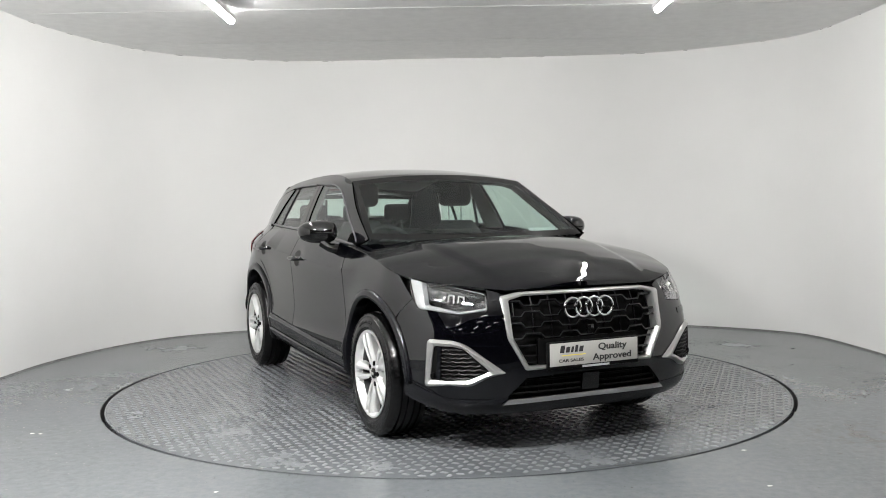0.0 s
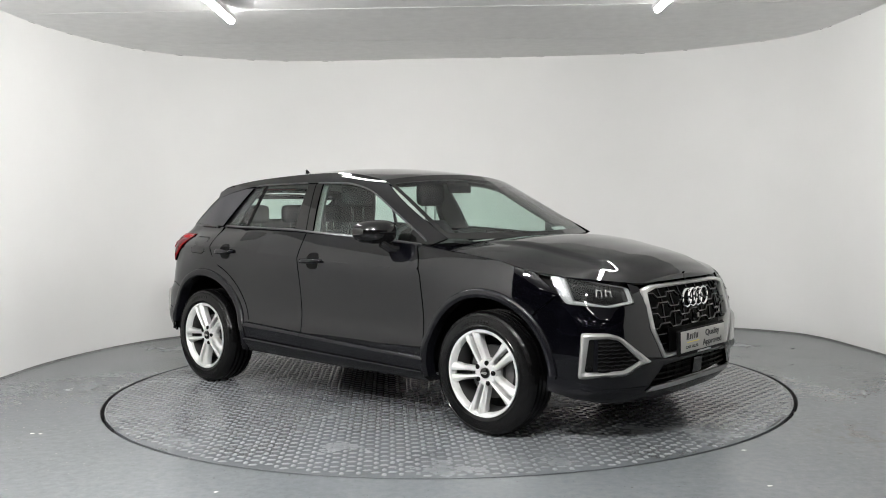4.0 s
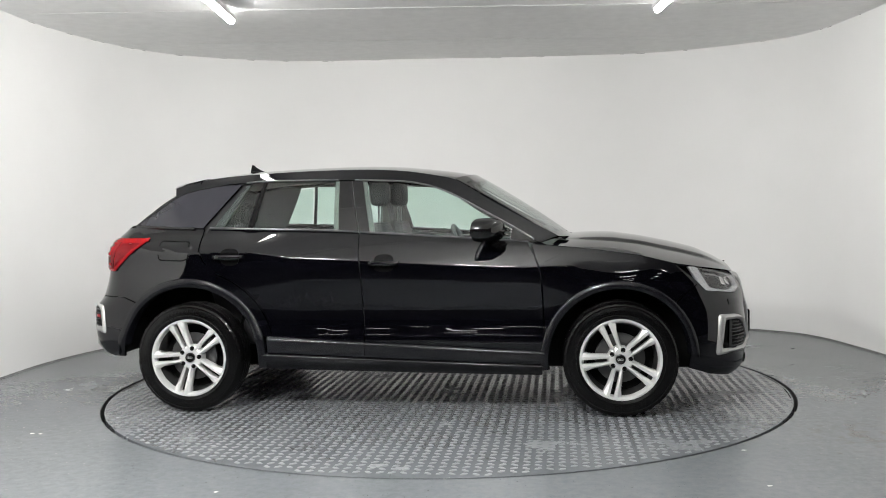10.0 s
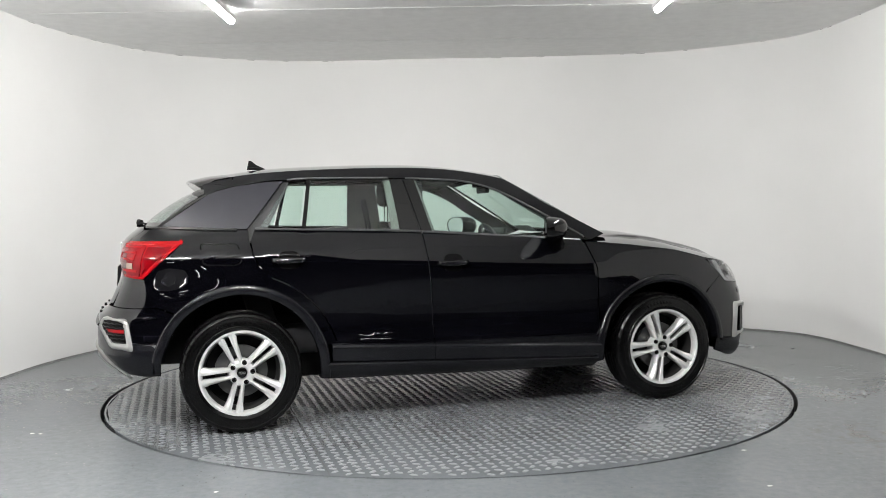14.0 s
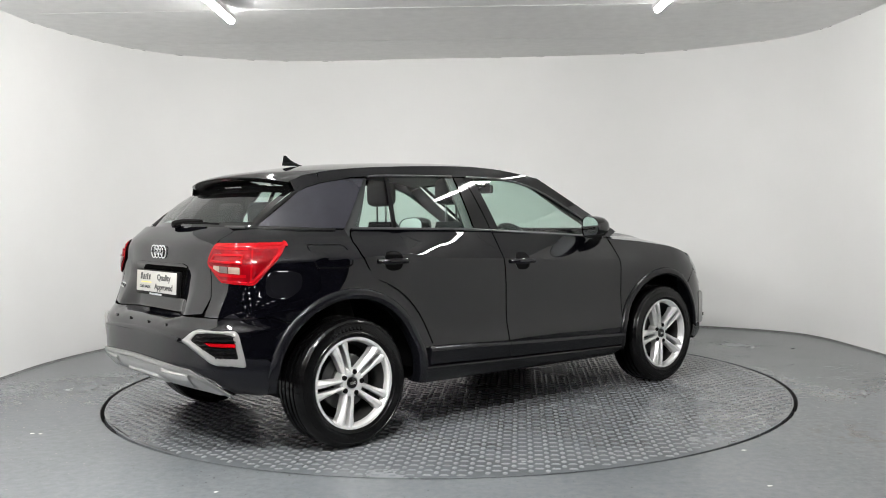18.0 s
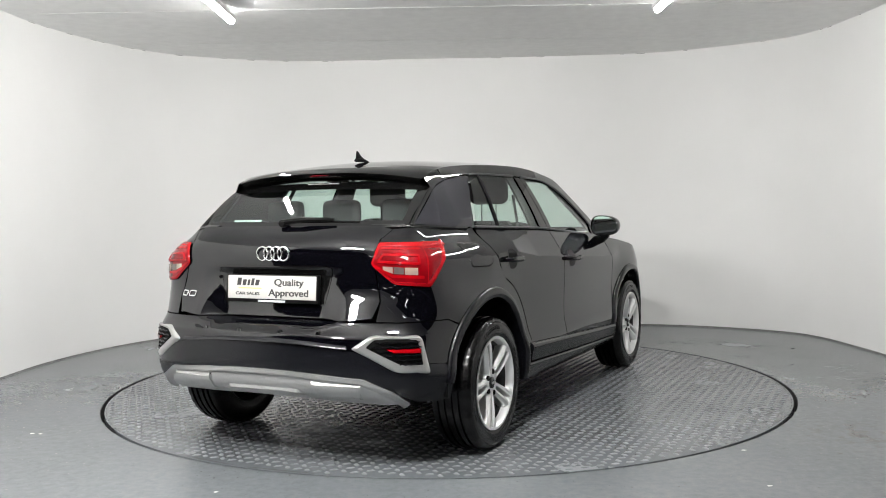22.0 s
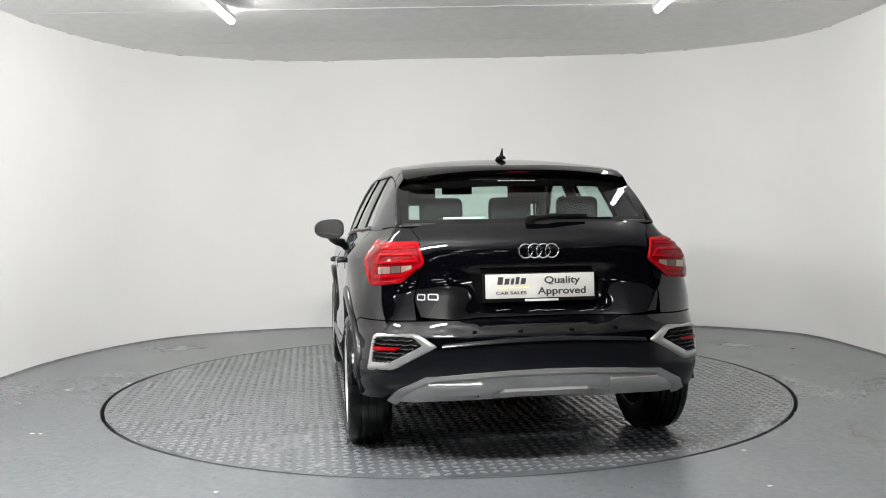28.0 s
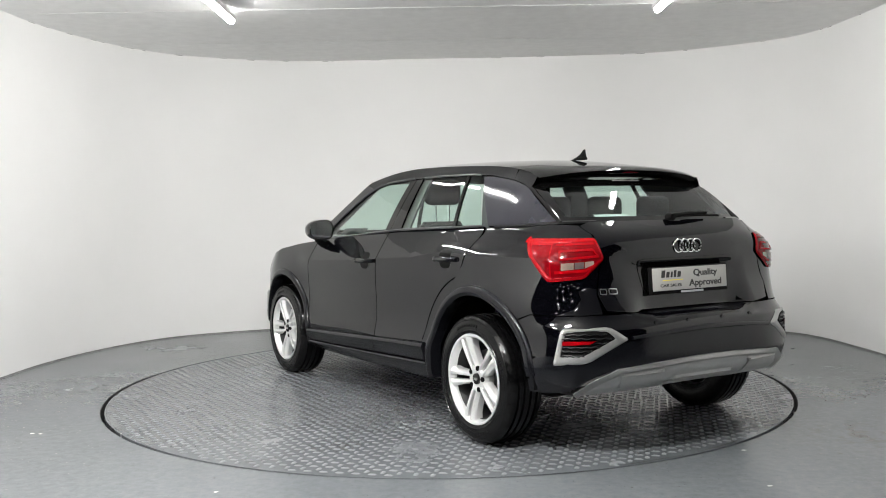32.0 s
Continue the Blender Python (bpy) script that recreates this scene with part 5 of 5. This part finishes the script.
def rear_end(car):
    for s in (-1, 1):
        O = rounded([(-1.602, 1.066), (-2.132, 1.068), (-2.178, 0.966), (-2.045, 0.876), (-1.838, 0.862)], [0.006, 0.015, 0.02, 0.02, 0.012], 3)
        lamp = sheet("tail_lamp", O, LAMP_RED, car, off=0.008, thick=0.02, sides=(s,), step=0.05, label="glossy red tail lamp")
        band("lens_rim", inset(dense(O), 0.004), inset(dense(O), 0.020), [(0, 0.0075), (0.35, 0.0125), (0.65, 0.0125), (1, 0.0075)], LAMP_RED, lamp, sides=(s,))
        band("wing_facet", [(-1.665 - 0.0197 * k, 1.036 - 0.016 * k) for k in range(10)], [(-1.835 - 0.0017 * k, 1.036 - 0.016 * k) for k in range(10)], [(0, 0.0075), (0.5, 0.0145), (1, 0.0085)], LAMP_FIELD, lamp, closed=False, sides=(s,))
        # dark red field within the lamp, a bright loop, a clear strip and a lower edge
        field = rounded([(-1.845, 1.046), (-2.124, 1.052), (-2.168, 0.966), (-2.045, 0.886), (-1.862, 0.872)], 0.012, 2)
        sheet("lamp_field", field, LAMP_FIELD, lamp, off=0.0125, thick=0.003, sides=(s,), step=0.055)
        O2 = rounded([(-1.893, 1.014), (-2.108, 1.019), (-2.146, 0.974), (-1.900, 0.962)], 0.010, 3)
        O2 = dense(O2, 0.015)
        band("light_guide", O2, inset(O2, 0.013), [(0, 0.012), (0.12, 0.0165), (0.85, 0.0165), (1, 0.012)], LAMP_RED, lamp, sides=(s,))
        sheet("lamp_strip", [(-1.870, 1.042), (-2.112, 1.047), (-2.118, 1.037), (-1.872, 1.032)], LAMP_RED, lamp, off=0.0145, thick=0.003, sides=(s,), step=0.04)
        for a, b, lens in ((-1.915, -1.985, AMBER_CLEAR), (-1.990, -2.045, LAMP_CLEAR), (-2.050, -2.105, AMBER_CLEAR)):
            lo = [float(np.interp(-u, [1.91, 2.05, 2.13], [0.917, 0.926, 0.951])) for u in (a, b)]
            hi = [float(np.interp(-u, [1.91, 2.13], [0.950, 0.960])) for u in (a, b)]
            sheet("reversing_lens", [(a, hi[0]), (b, hi[1]), (b, lo[1]), (a, lo[0])], lens, lamp, off=0.0145, thick=0.003, sides=(s,), step=0.04)
        sheet("lamp_strip", [(-1.880, 0.914), (-2.050, 0.921), (-2.152, 0.968), (-2.160, 0.962), (-2.055, 0.908), (-1.880, 0.900)], LAMP_RED, lamp, off=0.0145, thick=0.003, sides=(s,), step=0.04)
        # side outlet frame
        O = rounded([(-1.922, 0.650), (-2.157, 0.655), (-2.250, 0.594), (-2.045, 0.486), (-1.880, 0.472)], [0.03, 0.03, 0.012, 0.03, 0.02], 4)
        I = rounded([(-1.945, 0.631), (-2.140, 0.637), (-2.180, 0.600), (-2.028, 0.523), (-1.918, 0.515)], [0.012, 0.015, 0.008, 0.015, 0.012], 4)
        fog = band("outlet_frame", O, I, [(0, 0.0), (0.08, 0.008), (0.5, 0.014), (1, 0.010), (1, 0.0)], SILVER, car, sides=(s,), label="satin silver rear outlet frame")
        sheet("outlet_backing", inset(I, -0.004), BLACK, fog, off=0.0065, thick=0.002, sides=(s,), step=0.1)
        for k in range(6):
            z = 0.524 + 0.0195 * k
            b = float(np.interp(z, [0.511, 0.520, 0.596, 0.634], [-1.99, -2.028, -2.168, -2.13])) + 0.006
            a = -1.928
            n = 8
            bm = bmesh.new()
            tube(bm, [tuple(hull(a + (b - a) * i / n, z + (0.003 if (i + k) % 2 else -0.003), 0.009, s)) for i in range(n + 1)], 0.0045, 5)
            part("outlet_slat", bm, GRILLE, fog)
        sheet("reflector", [(-1.930, 0.572), (-2.055, 0.578), (-2.085, 0.593), (-1.932, 0.592)], LAMP_RED, fog, off=0.016, thick=0.010, sides=(s,), label="red rear reflector")
    # skid plate
    top = [(0.775, 0.334), (0.69, 0.394), (0.556, 0.455), (0.36, 0.470), (0.163, 0.479), (0.0, 0.481)]
    low = [(0.0, 0.345), (0.257, 0.329), (0.45, 0.320), (0.653, 0.318)]
    outline = [(-a, b) for a, b in top[:-1]] + top[::-1] + [(a, b) for a, b in reversed(low)] + [(-a, b) for a, b in low[1:]]
    skid = sheet("skid_plate", outline, SKID, car, tail_chart, off=0.004, thick=0.03, sides=(1,), step=0.04, label="satin silver rear skid plate")
    xs = [(-a, b) for a, b in top[:-1]] + top[::-1]
    band("skid_lip", [(a, b + 0.003) for a, b in xs], [(a * 0.97, b - 0.030) for a, b in xs], [(0, 0.0), (0.05, 0.018), (0.6, 0.020), (1, 0.0045)], SILVER, skid, tail_chart, closed=False, sides=(1,))
    for c, a0, a1, z1, z0, mat in ((0.42, 0.13, 0.115, 0.438, 0.345, SKID), (-0.42, 0.13, 0.115, 0.438, 0.345, SKID), (0.0, 0.20, 0.245, 0.392, 0.350, SKID)):
        q = rounded([(c - a1, z0), (c + a1, z0), (c + a0, z1), (c - a0, z1)], 0.006, 2)
        rib = band("skid_rib", q, inset(q, 0.016), [(0, 0.0045), (1, 0.019)], mat, skid, tail_chart, sides=(1,))
        sheet("rib_face", inset(q, 0.016), mat, rib, tail_chart, off=0.019, thick=0.002, sides=(1,))
    # ledge over the cladding
    xs = np.linspace(-0.48, 0.48, 15)
    band("bumper_ledge", [(v, 0.632 - 0.10 * v * v) for v in xs], [(v, 0.606 - 0.08 * v * v) for v in xs], [(0, -0.004), (0.3, 0.010), (0.8, 0.014), (1, -0.004)], PLASTIC, car, tail_chart, closed=False, sides=(1,))
    # plate, its recess and badges
    recess = rounded([(-0.30, 0.772), (0.30, 0.772), (0.345, 0.945), (0.30, 0.958), (-0.30, 0.958), (-0.345, 0.945)], 0.01, 2)
    sheet("plate_recess", recess, GLOSS, car, tail_chart, off=0.0022, thick=0.004, sides=(1,))
    Mr = Matrix(((0, 0, -1, -1.968), (-1, 0, 0, 0.0), (0, 1, 0, 0.853), (0, 0, 0, 1)))
    number_plate(car, Mr @ pose(0, 0, 0, -4, 0, 0), False)
    ring_badge(car, (float(tail_chart(0, 1.014)[0]) - 0.004, 0.0, 1.014), 0.0325, 0.0415, -1)
    for a, b in ((0.612, 0.568), (0.556, 0.500)):
        q = rounded([(a, 0.798), (b, 0.796), (b, 0.826), (a, 0.828)], 0.008, 2)
        band("model_badge", q, inset(q, 0.006), [(0, 0.0), (0.1, 0.004), (0.9, 0.004), (1, 0.0)], CHROME, car, tail_chart, sides=(1,), label="small chrome model badge")
    for v in (-0.33, -0.12, 0.12, 0.33):
        bm = bmesh.new()
        lathe(bm, [(0.0001, -0.002), (0.010, -0.002), (0.0115, 0.0), (0.0115, 0.01)], 16)
        ob = part("parking_sensor", bm, GLOSS, car)
        ob.matrix_basis = Matrix.Translation(tail_chart(v, 0.655, 0.001)) @ pose(0, 0, 0, 0, 0, -90)
    # wiper, high brake light, exhaust, aerial
    bm = bmesh.new()
    tube(bm, [(-1.850, 0.015, 1.163), (-1.846, -0.10, 1.175), (-1.825, -0.27, 1.176)], [0.016, 0.013, 0.008], 8)
    wiper = part("rear_wiper", bm, BLACK, car, "black rear wiper arm")
    bm = bmesh.new()
    tube(bm, [(-1.838, -0.09, 1.164), (-1.820, -0.25, 1.164), (-1.795, -0.40, 1.160)], 0.006, 6)
    part("wiper_blade", bm, BLACK, wiper)
    bm = bmesh.new()
    lathe(bm, [(0.0001, -0.02), (0.018, -0.018), (0.022, 0.0), (0.022, 0.02)], 16)
    ob = part("wiper_pivot", bm, BLACK, wiper)
    ob.matrix_basis = pose(-1.845, 0.01, 1.158, 0, 0, -90)
    bm = bmesh.new()
    tube(bm, [(-1.545 + 0.03 * (y / 0.17) ** 2, y, 1.4035) for y in np.linspace(-0.17, 0.17, 9)], 0.0065, 6)
    part("high_brake_light", bm, LAMP_DEEP, car, "thin red high brake light")
    for k in range(9):
        y = 0.088 - 0.022 * k
        bar3("print_bar", -1.506, -1.503, y - 0.0085, y + 0.0085, 1.354, 1.3595 + 0.002 * (k % 3 == 0), SKID, car, 0.0)
    bm = bmesh.new()
    lathe(bm, [(0.024, -0.06), (0.028, -0.06), (0.028, 0.10), (0.024, 0.10)], 20, closed=True)
    ob = part("exhaust_pipe", bm, BARREL, car, "dull dark exhaust pipe")
    ob.matrix_basis = pose(-1.62, 0.50, 0.285, 0, 25, -90)
    rows = []
    for t, w, h in ((0.0, 0.026, 0.0), (0.10, 0.026, 0.006), (0.20, 0.022, 0.013), (0.27, 0.008, 0.016), (0.6, 0.006, 0.032), (1.0, 0.002, 0.056)):
        back = -1.185 + 0.012 * t
        front = -1.040 - 0.118 * t ** 0.6
        ring = []
        for k in range(17):
            a = 2 * math.pi * k / 16
            ring.append((0.5 * (back + front) + 0.5 * (front - back) * math.cos(a), w * math.sin(a), 1.490 + h * 1.05))
        rows.append(ring)
    grid_part("aerial", rows, BLACK, car, "black shark-fin aerial")


def side_fittings(car):
    for s in (-1, 1):
        # handles
        for hx, hz in ((-1.034, 0.948), (-0.083, 0.905)):
            # flat patch: the shade of the hollow is put into its near-black colour
            cup = [(hx + 0.060 * math.copysign(abs(math.cos(a)) ** 0.7, math.cos(a)) + 0.005, hz + 0.052 * math.copysign(abs(math.sin(a)) ** 0.7, math.sin(a))) for a in (2 * math.pi * k / 20 for k in range(20))]
            c = sheet("handle_cup", cup, CUP, car, off=0.0015, thick=0.004, sides=(s,))
            bm = bmesh.new()
            sec = []
            for t in np.linspace(0, 1, 11):
                x = hx - 0.098 + 0.196 * t
                out = 0.040 * min(1, 6 * min(t, 1 - t)) ** 0.5
                hgt = 0.0165 * (0.75 + 0.25 * math.sin(math.pi * t))
                ring = []
                for k in range(10):
                    a = 2 * math.pi * k / 10
                    p = hull(x, hz + hgt * math.sin(a), out + 0.012 * math.cos(a) - 0.004, s)
                    ring.append(bm.verts.new(p))
                sec.append(ring)
            for A, B in zip(sec, sec[1:]):
                for k in range(10):
                    bm.faces.new((A[k], A[(k + 1) % 10], B[(k + 1) % 10], B[k]))
            bm.faces.new(sec[0])
            bm.faces.new(sec[-1])
            bmesh.ops.recalc_face_normals(bm, faces=bm.faces)
            part("door_handle", bm, PAINT, car, "black door handle")
        # mirror
        bm = bmesh.new()
        rows = []
        nseg = 24
        prof = [(-0.070, 0.90), (-0.066, 0.97), (-0.045, 1.0), (-0.01, 0.985), (0.03, 0.90), (0.055, 0.72), (0.070, 0.45), (0.076, 0.05)]
        cy, cz, cx = 0.918, 1.092, 0.555
        for dx, k in prof:
            ring = []
            for i in range(nseg):
                a = 2 * math.pi * i / nseg
                c, d = math.cos(a), math.sin(a)
                yy = 0.108 * k * math.copysign(abs(c) ** 0.72, c)
                zz = 0.070 * k * math.copysign(abs(d) ** 0.80, d) * (1.0 - 0.16 * c)
                ring.append(bm.verts.new((cx + dx - 0.035 * (yy / 0.1), s * (cy + yy), cz + zz)))
            rows.append(ring)
        for A, B in zip(rows, rows[1:]):
            for i in range(nseg):
                bm.faces.new((A[i], A[(i + 1) % nseg], B[(i + 1) % nseg], B[i]))
        bm.faces.new(rows[-1])
        bmesh.ops.recalc_face_normals(bm, faces=bm.faces)
        mir = part("wing_mirror", bm, GLOSS, car, "gloss black wing mirror")
        bm = bmesh.new()
        vs = []
        for i in range(nseg):
            a = 2 * math.pi * i / nseg
            c, d = math.cos(a), math.sin(a)
            yy = 0.108 * 0.90 * math.copysign(abs(c) ** 0.72, c)
            zz = 0.070 * 0.90 * math.copysign(abs(d) ** 0.80, d) * (1.0 - 0.16 * c)
            vs.append(bm.verts.new((cx - 0.066 - 0.035 * (yy / 0.1), s * (cy + yy), cz + zz)))
        bm.faces.new(vs if s < 0 else vs[::-1])
        part("mirror_glass", bm, MIRROR, mir, "silvered mirror glass")
        bm = bmesh.new()
        tube(bm, [(0.575, s * 0.905, 1.030), (0.600, s * 0.870, 1.000), (0.615, s * 0.820, 0.985)], [0.030, 0.028, 0.034], 10)
        part("mirror_stalk", bm, GLOSS, mir)
        bm = bmesh.new()
        tube(bm, [(0.628 - 0.035 * (y - 0.918) / 0.1 - 0.10 * max(0, y - 0.96), s * y, 1.088) for y in (0.86, 0.90, 0.93, 0.955)], 0.005, 6)
        part("indicator_strip", bm, GLOSS, mir)
        sheet("mirror_triangle", [(0.668, belt(0.668) + 0.004), (0.828, 1.015), (0.745, 1.068), (0.678, 1.105)], GLOSS, car, upper, off=0.003, sides=(s,))
        # filler flap on the car's right
        if s < 0:
            flap = rounded([(-1.505, 1.046), (-1.305, 1.040), (-1.288, 0.945), (-1.330, 0.930), (-1.490, 0.936)], 0.018, 3)
            sheet("filler_groove", inset(flap, -0.006), CUP, car, off=0.0006, thick=0.003, sides=(s,))
            sheet("filler_flap", inset(flap, 0.0015), PAINT, car, off=0.0020, thick=0.002, sides=(s,))


def seat(car, x, y, front=True):
    bm = bmesh.new()
    w = 0.25
    box(bm, -0.02, 0.50, -w, w, 0.36, 0.55, 0.06)
    cushion = part("seat_cushion", bm, SEAT, car)
    cushion.matrix_basis = pose(x, y, 0, 0, -6, 0)
    bm = bmesh.new()
    rows = []
    for t in np.linspace(0, 1, 9):
        wd = (0.235 + 0.03 * math.sin(math.pi * t)) * (1 - 0.45 * max(0, t - 0.72) ** 1.2 / 0.22)
        th = 0.075 - 0.03 * t
        zz = 0.45 + 0.66 * t
        xx = -0.02 - 0.20 * t
        ring = []
        for k in range(16):
            a = 2 * math.pi * k / 16
            c, d = math.cos(a), math.sin(a)
            ring.append(bm.verts.new((xx + th * math.copysign(abs(c) ** 0.6, c), wd * math.copysign(abs(d) ** 0.6, d), zz)))
        rows.append(ring)
    for A, B in zip(rows, rows[1:]):
        for k in range(16):
            bm.faces.new((A[k], A[(k + 1) % 16], B[(k + 1) % 16], B[k]))
    bm.faces.new(rows[-1])
    bmesh.ops.recalc_face_normals(bm, faces=bm.faces)
    back = part("seat_back", bm, SEAT, car)
    back.matrix_basis = pose(x, y, 0.03)
    bm = bmesh.new()
    box(bm, -0.275, -0.175, -0.128, 0.128, 1.215, 1.385, 0.045)
    part("headrest", bm, SEAT, back)
    for d in (-0.05, 0.05):
        bm = bmesh.new()
        tube(bm, [(-0.225, d, 1.08), (-0.225, d, 1.23)], 0.007, 8)
        part("headrest_post", bm, CHROME, back)


def interior(car):
    seat(car, 0.03, -0.37)
    seat(car, 0.03, 0.37)
    bar3("rear_bench", -1.05, -0.55, -0.63, 0.63, 0.38, 0.56, SEAT, car, 0.05)
    bar3("rear_bench_back", -0.09, 0.05, -0.62, 0.62, 0.0, 0.58, SEAT, car, 0.05, pose(-1.10, 0, 0.50, 0, -18, 0))
    for y in (-0.37, 0.0, 0.37):
        bar3("headrest", -1.370, -1.295, y - 0.115, y + 0.115, 1.135, 1.275, SEAT, car, 0.035)
        for d in (-0.04, 0.04):
            bm = bmesh.new()
            tube(bm, [(-1.325, y + d, 1.02), (-1.333, y + d, 1.15)], 0.006, 6)
            part("headrest_post", bm, CHROME, car)
    bar3("parcel_shelf", -1.70, -1.33, -0.60, 0.60, 1.035, 1.060, TRIM, car, 0.01)
    bar3("dashboard", 0.50, 1.00, -0.70, 0.70, 0.66, 0.985, TRIM, car, 0.07)
    bar3("instrument_hood", 0.47, 0.70, -0.52, -0.22, 0.92, 1.035, TRIM, car, 0.04)
    bar3("display_screen", 0.50, 0.53, -0.14, 0.14, 0.98, 1.09, GLOSS, car, 0.008)
    bar3("centre_console", -0.35, 0.60, -0.11, 0.11, 0.35, 0.66, TRIM, car, 0.03)
    M = Matrix.Translation((0.36, -0.37, 0.945)) @ Matrix.Rotation(radians(-25), 4, "Y")
    bm = bmesh.new()
    tube(bm, [M @ Vector((0, 0.182 * math.cos(a), 0.182 * math.sin(a))) for a in (2 * math.pi * k / 36 for k in range(36))], 0.015, 8, closed=True)
    sw = part("steering_wheel", bm, TRIM, car)
    bm = bmesh.new()
    box(bm, -0.02, 0.03, -0.07, 0.07, -0.06, 0.05, 0.02, M)
    part("wheel_hub", bm, TRIM, sw)
    for a, b in (((0, -0.06, 0), (0, -0.175, 0.01)), ((0, 0.06, 0), (0, 0.175, 0.01)), ((0, 0, -0.05), (0, 0, -0.178))):
        bm = bmesh.new()
        tube(bm, [M @ Vector(a), M @ Vector(b)], 0.014, 8)
        part("wheel_spoke", bm, TRIM, sw)
    bm = bmesh.new()
    box(bm, 0.395, 0.42, -0.11, 0.11, 1.325, 1.385, 0.012)
    rv = part("rear_view_mirror", bm, BLACK, car)
    bm = bmesh.new()
    tube(bm, [(0.41, 0, 1.355), (0.41, 0, 1.385)], 0.010, 8)
    part("mirror_stem", bm, BLACK, rv)
    bar3("sensor_housing", 0.345, 0.435, -0.06, 0.06, 1.365, 1.405, BLACK, car, 0.012)
    # headlining under the roof
    rows = []
    for x in np.linspace(0.28, -1.36, 14):
        ze = roof_edge(x) - 0.035
        e = upper(x, ze, -0.03, 1)
        rows.append([(x, w * e[1], ze + 0.03 * (1 - w * w)) for w in np.linspace(-1, 1, 13)])
    grid_part("headlining", rows, LINER, car)
    for s in (-1, 1):
        card = [(-1.15, 1.10), (0.72, 1.005), (0.84, 0.80), (0.80, 0.45), (-0.75, 0.47), (-1.0, 0.75)]
        sheet("door_card", card, TRIM, car, off=-0.055, thick=0.01, sides=(s,), step=0.15)
        # inner pillars and seat belt
        sheet("pillar_lining", [(-0.41, 1.08), (-0.43, 1.41), (-0.23, 1.41), (-0.15, 1.08)], LINER, car, upper, off=-0.035, thick=0.012, sides=(s,), step=0.15)
        sheet("pillar_lining", [(-1.70, 1.05), (-1.17, 1.05), (-0.98, 1.40), (-1.10, 1.41), (-1.45, 1.34)], TRIM, car, upper, off=-0.04, thick=0.012, sides=(s,), step=0.15)
        sheet("pillar_lining", [(0.90, 1.045), (0.84, 1.09), (0.55, 1.25), (0.32, 1.385), (0.25, 1.36), (0.47, 1.21), (0.78, 1.03)], TRIM, car, upper, off=-0.03, thick=0.012, sides=(s,), step=0.15)
        bm = bmesh.new()
        p = [(-0.34, s * 0.585, 1.30), (-0.30, s * 0.600, 1.10), (-0.27, s * 0.62, 0.80)]
        A = [bm.verts.new(q) for q in p]
        B = [bm.verts.new((q[0] + 0.045, q[1], q[2])) for q in p]
        for i in range(2):
            bm.faces.new((A[i], A[i + 1], B[i + 1], B[i]))
        part("seat_belt", bm, TRIM, car)
    # stickers on the glass
    bm = bmesh.new()
    vs = [bm.verts.new(q) for q in ((-1.768, 0.215, 1.160), (-1.737, 0.415, 1.160), (-1.714, 0.415, 1.177), (-1.745, 0.215, 1.177))]
    bm.faces.new(vs)
    part("sticker", bm, PAPER, car, "white sticker behind the rear window")
    bm = bmesh.new()
    vs = [bm.verts.new(q) for q in ((0.945, 0.36, 1.052), (0.90, 0.58, 1.052), (0.845, 0.57, 1.092), (0.89, 0.36, 1.092))]
    bm.faces.new(vs)
    part("sticker", bm, PAPER, car, "pale sticker behind the windscreen")
    # front wipers in the cowl
    for y0, y1 in ((-0.55, 0.08), (0.02, 0.60)):
        bm = bmesh.new()
        tube(bm, [(1.0 - 0.09 * (y / 0.65) ** 2 + 0.005, y, 1.060) for y in np.linspace(y0, y1, 8)], 0.008, 6)
        part("wiper", bm, BLACK, car, "black windscreen wiper")
    rows = []
    for t in (0.0, 0.5, 1.0):
        rows.append([((0.935 + 0.115 * (1 - w * w)) - 0.02 + 0.08 * t, 0.69 * w, 1.036 - 0.016 * t - 0.012 * (1 - w * w)) for w in np.linspace(-1, 1, 21)])
    grid_part("cowl_panel", rows, BLACK, car)

# ---------------------------------------------------------------- build
room()
lights()
table = turntable()
car = build_car()


def motions():
    """The turntable turns at an even pace and carries the car with it."""
    rows_table, rows_car = [], []
    for t, a in THETA:
        turn = pose(0, 0, 0, 0, 0, a)
        rows_table.append((t, turn))
        rows_car.append((t, turn @ pose(CAR_AT[0], CAR_AT[1], 0)))
    walk(table, rows_table)
    walk(car, rows_car)


CAR_AT = (-0.173, -0.120)
THETA = [(0.0, -64.75), (2.0, -53.1), (3.5, -44.38), (5.5, -32.72), (7.5, -21.18), (9.5, -9.88), (11.0, -1.32), (13.0, 10.47), (15.0, 22.5), (17.0, 34.45),
         (19.0, 46.07), (21.0, 57.8), (23.0, 69.42), (25.0, 81.02), (27.5, 95.59), (29.5, 107.26), (31.0, 115.9), (32.0, 121.7)]
motions()
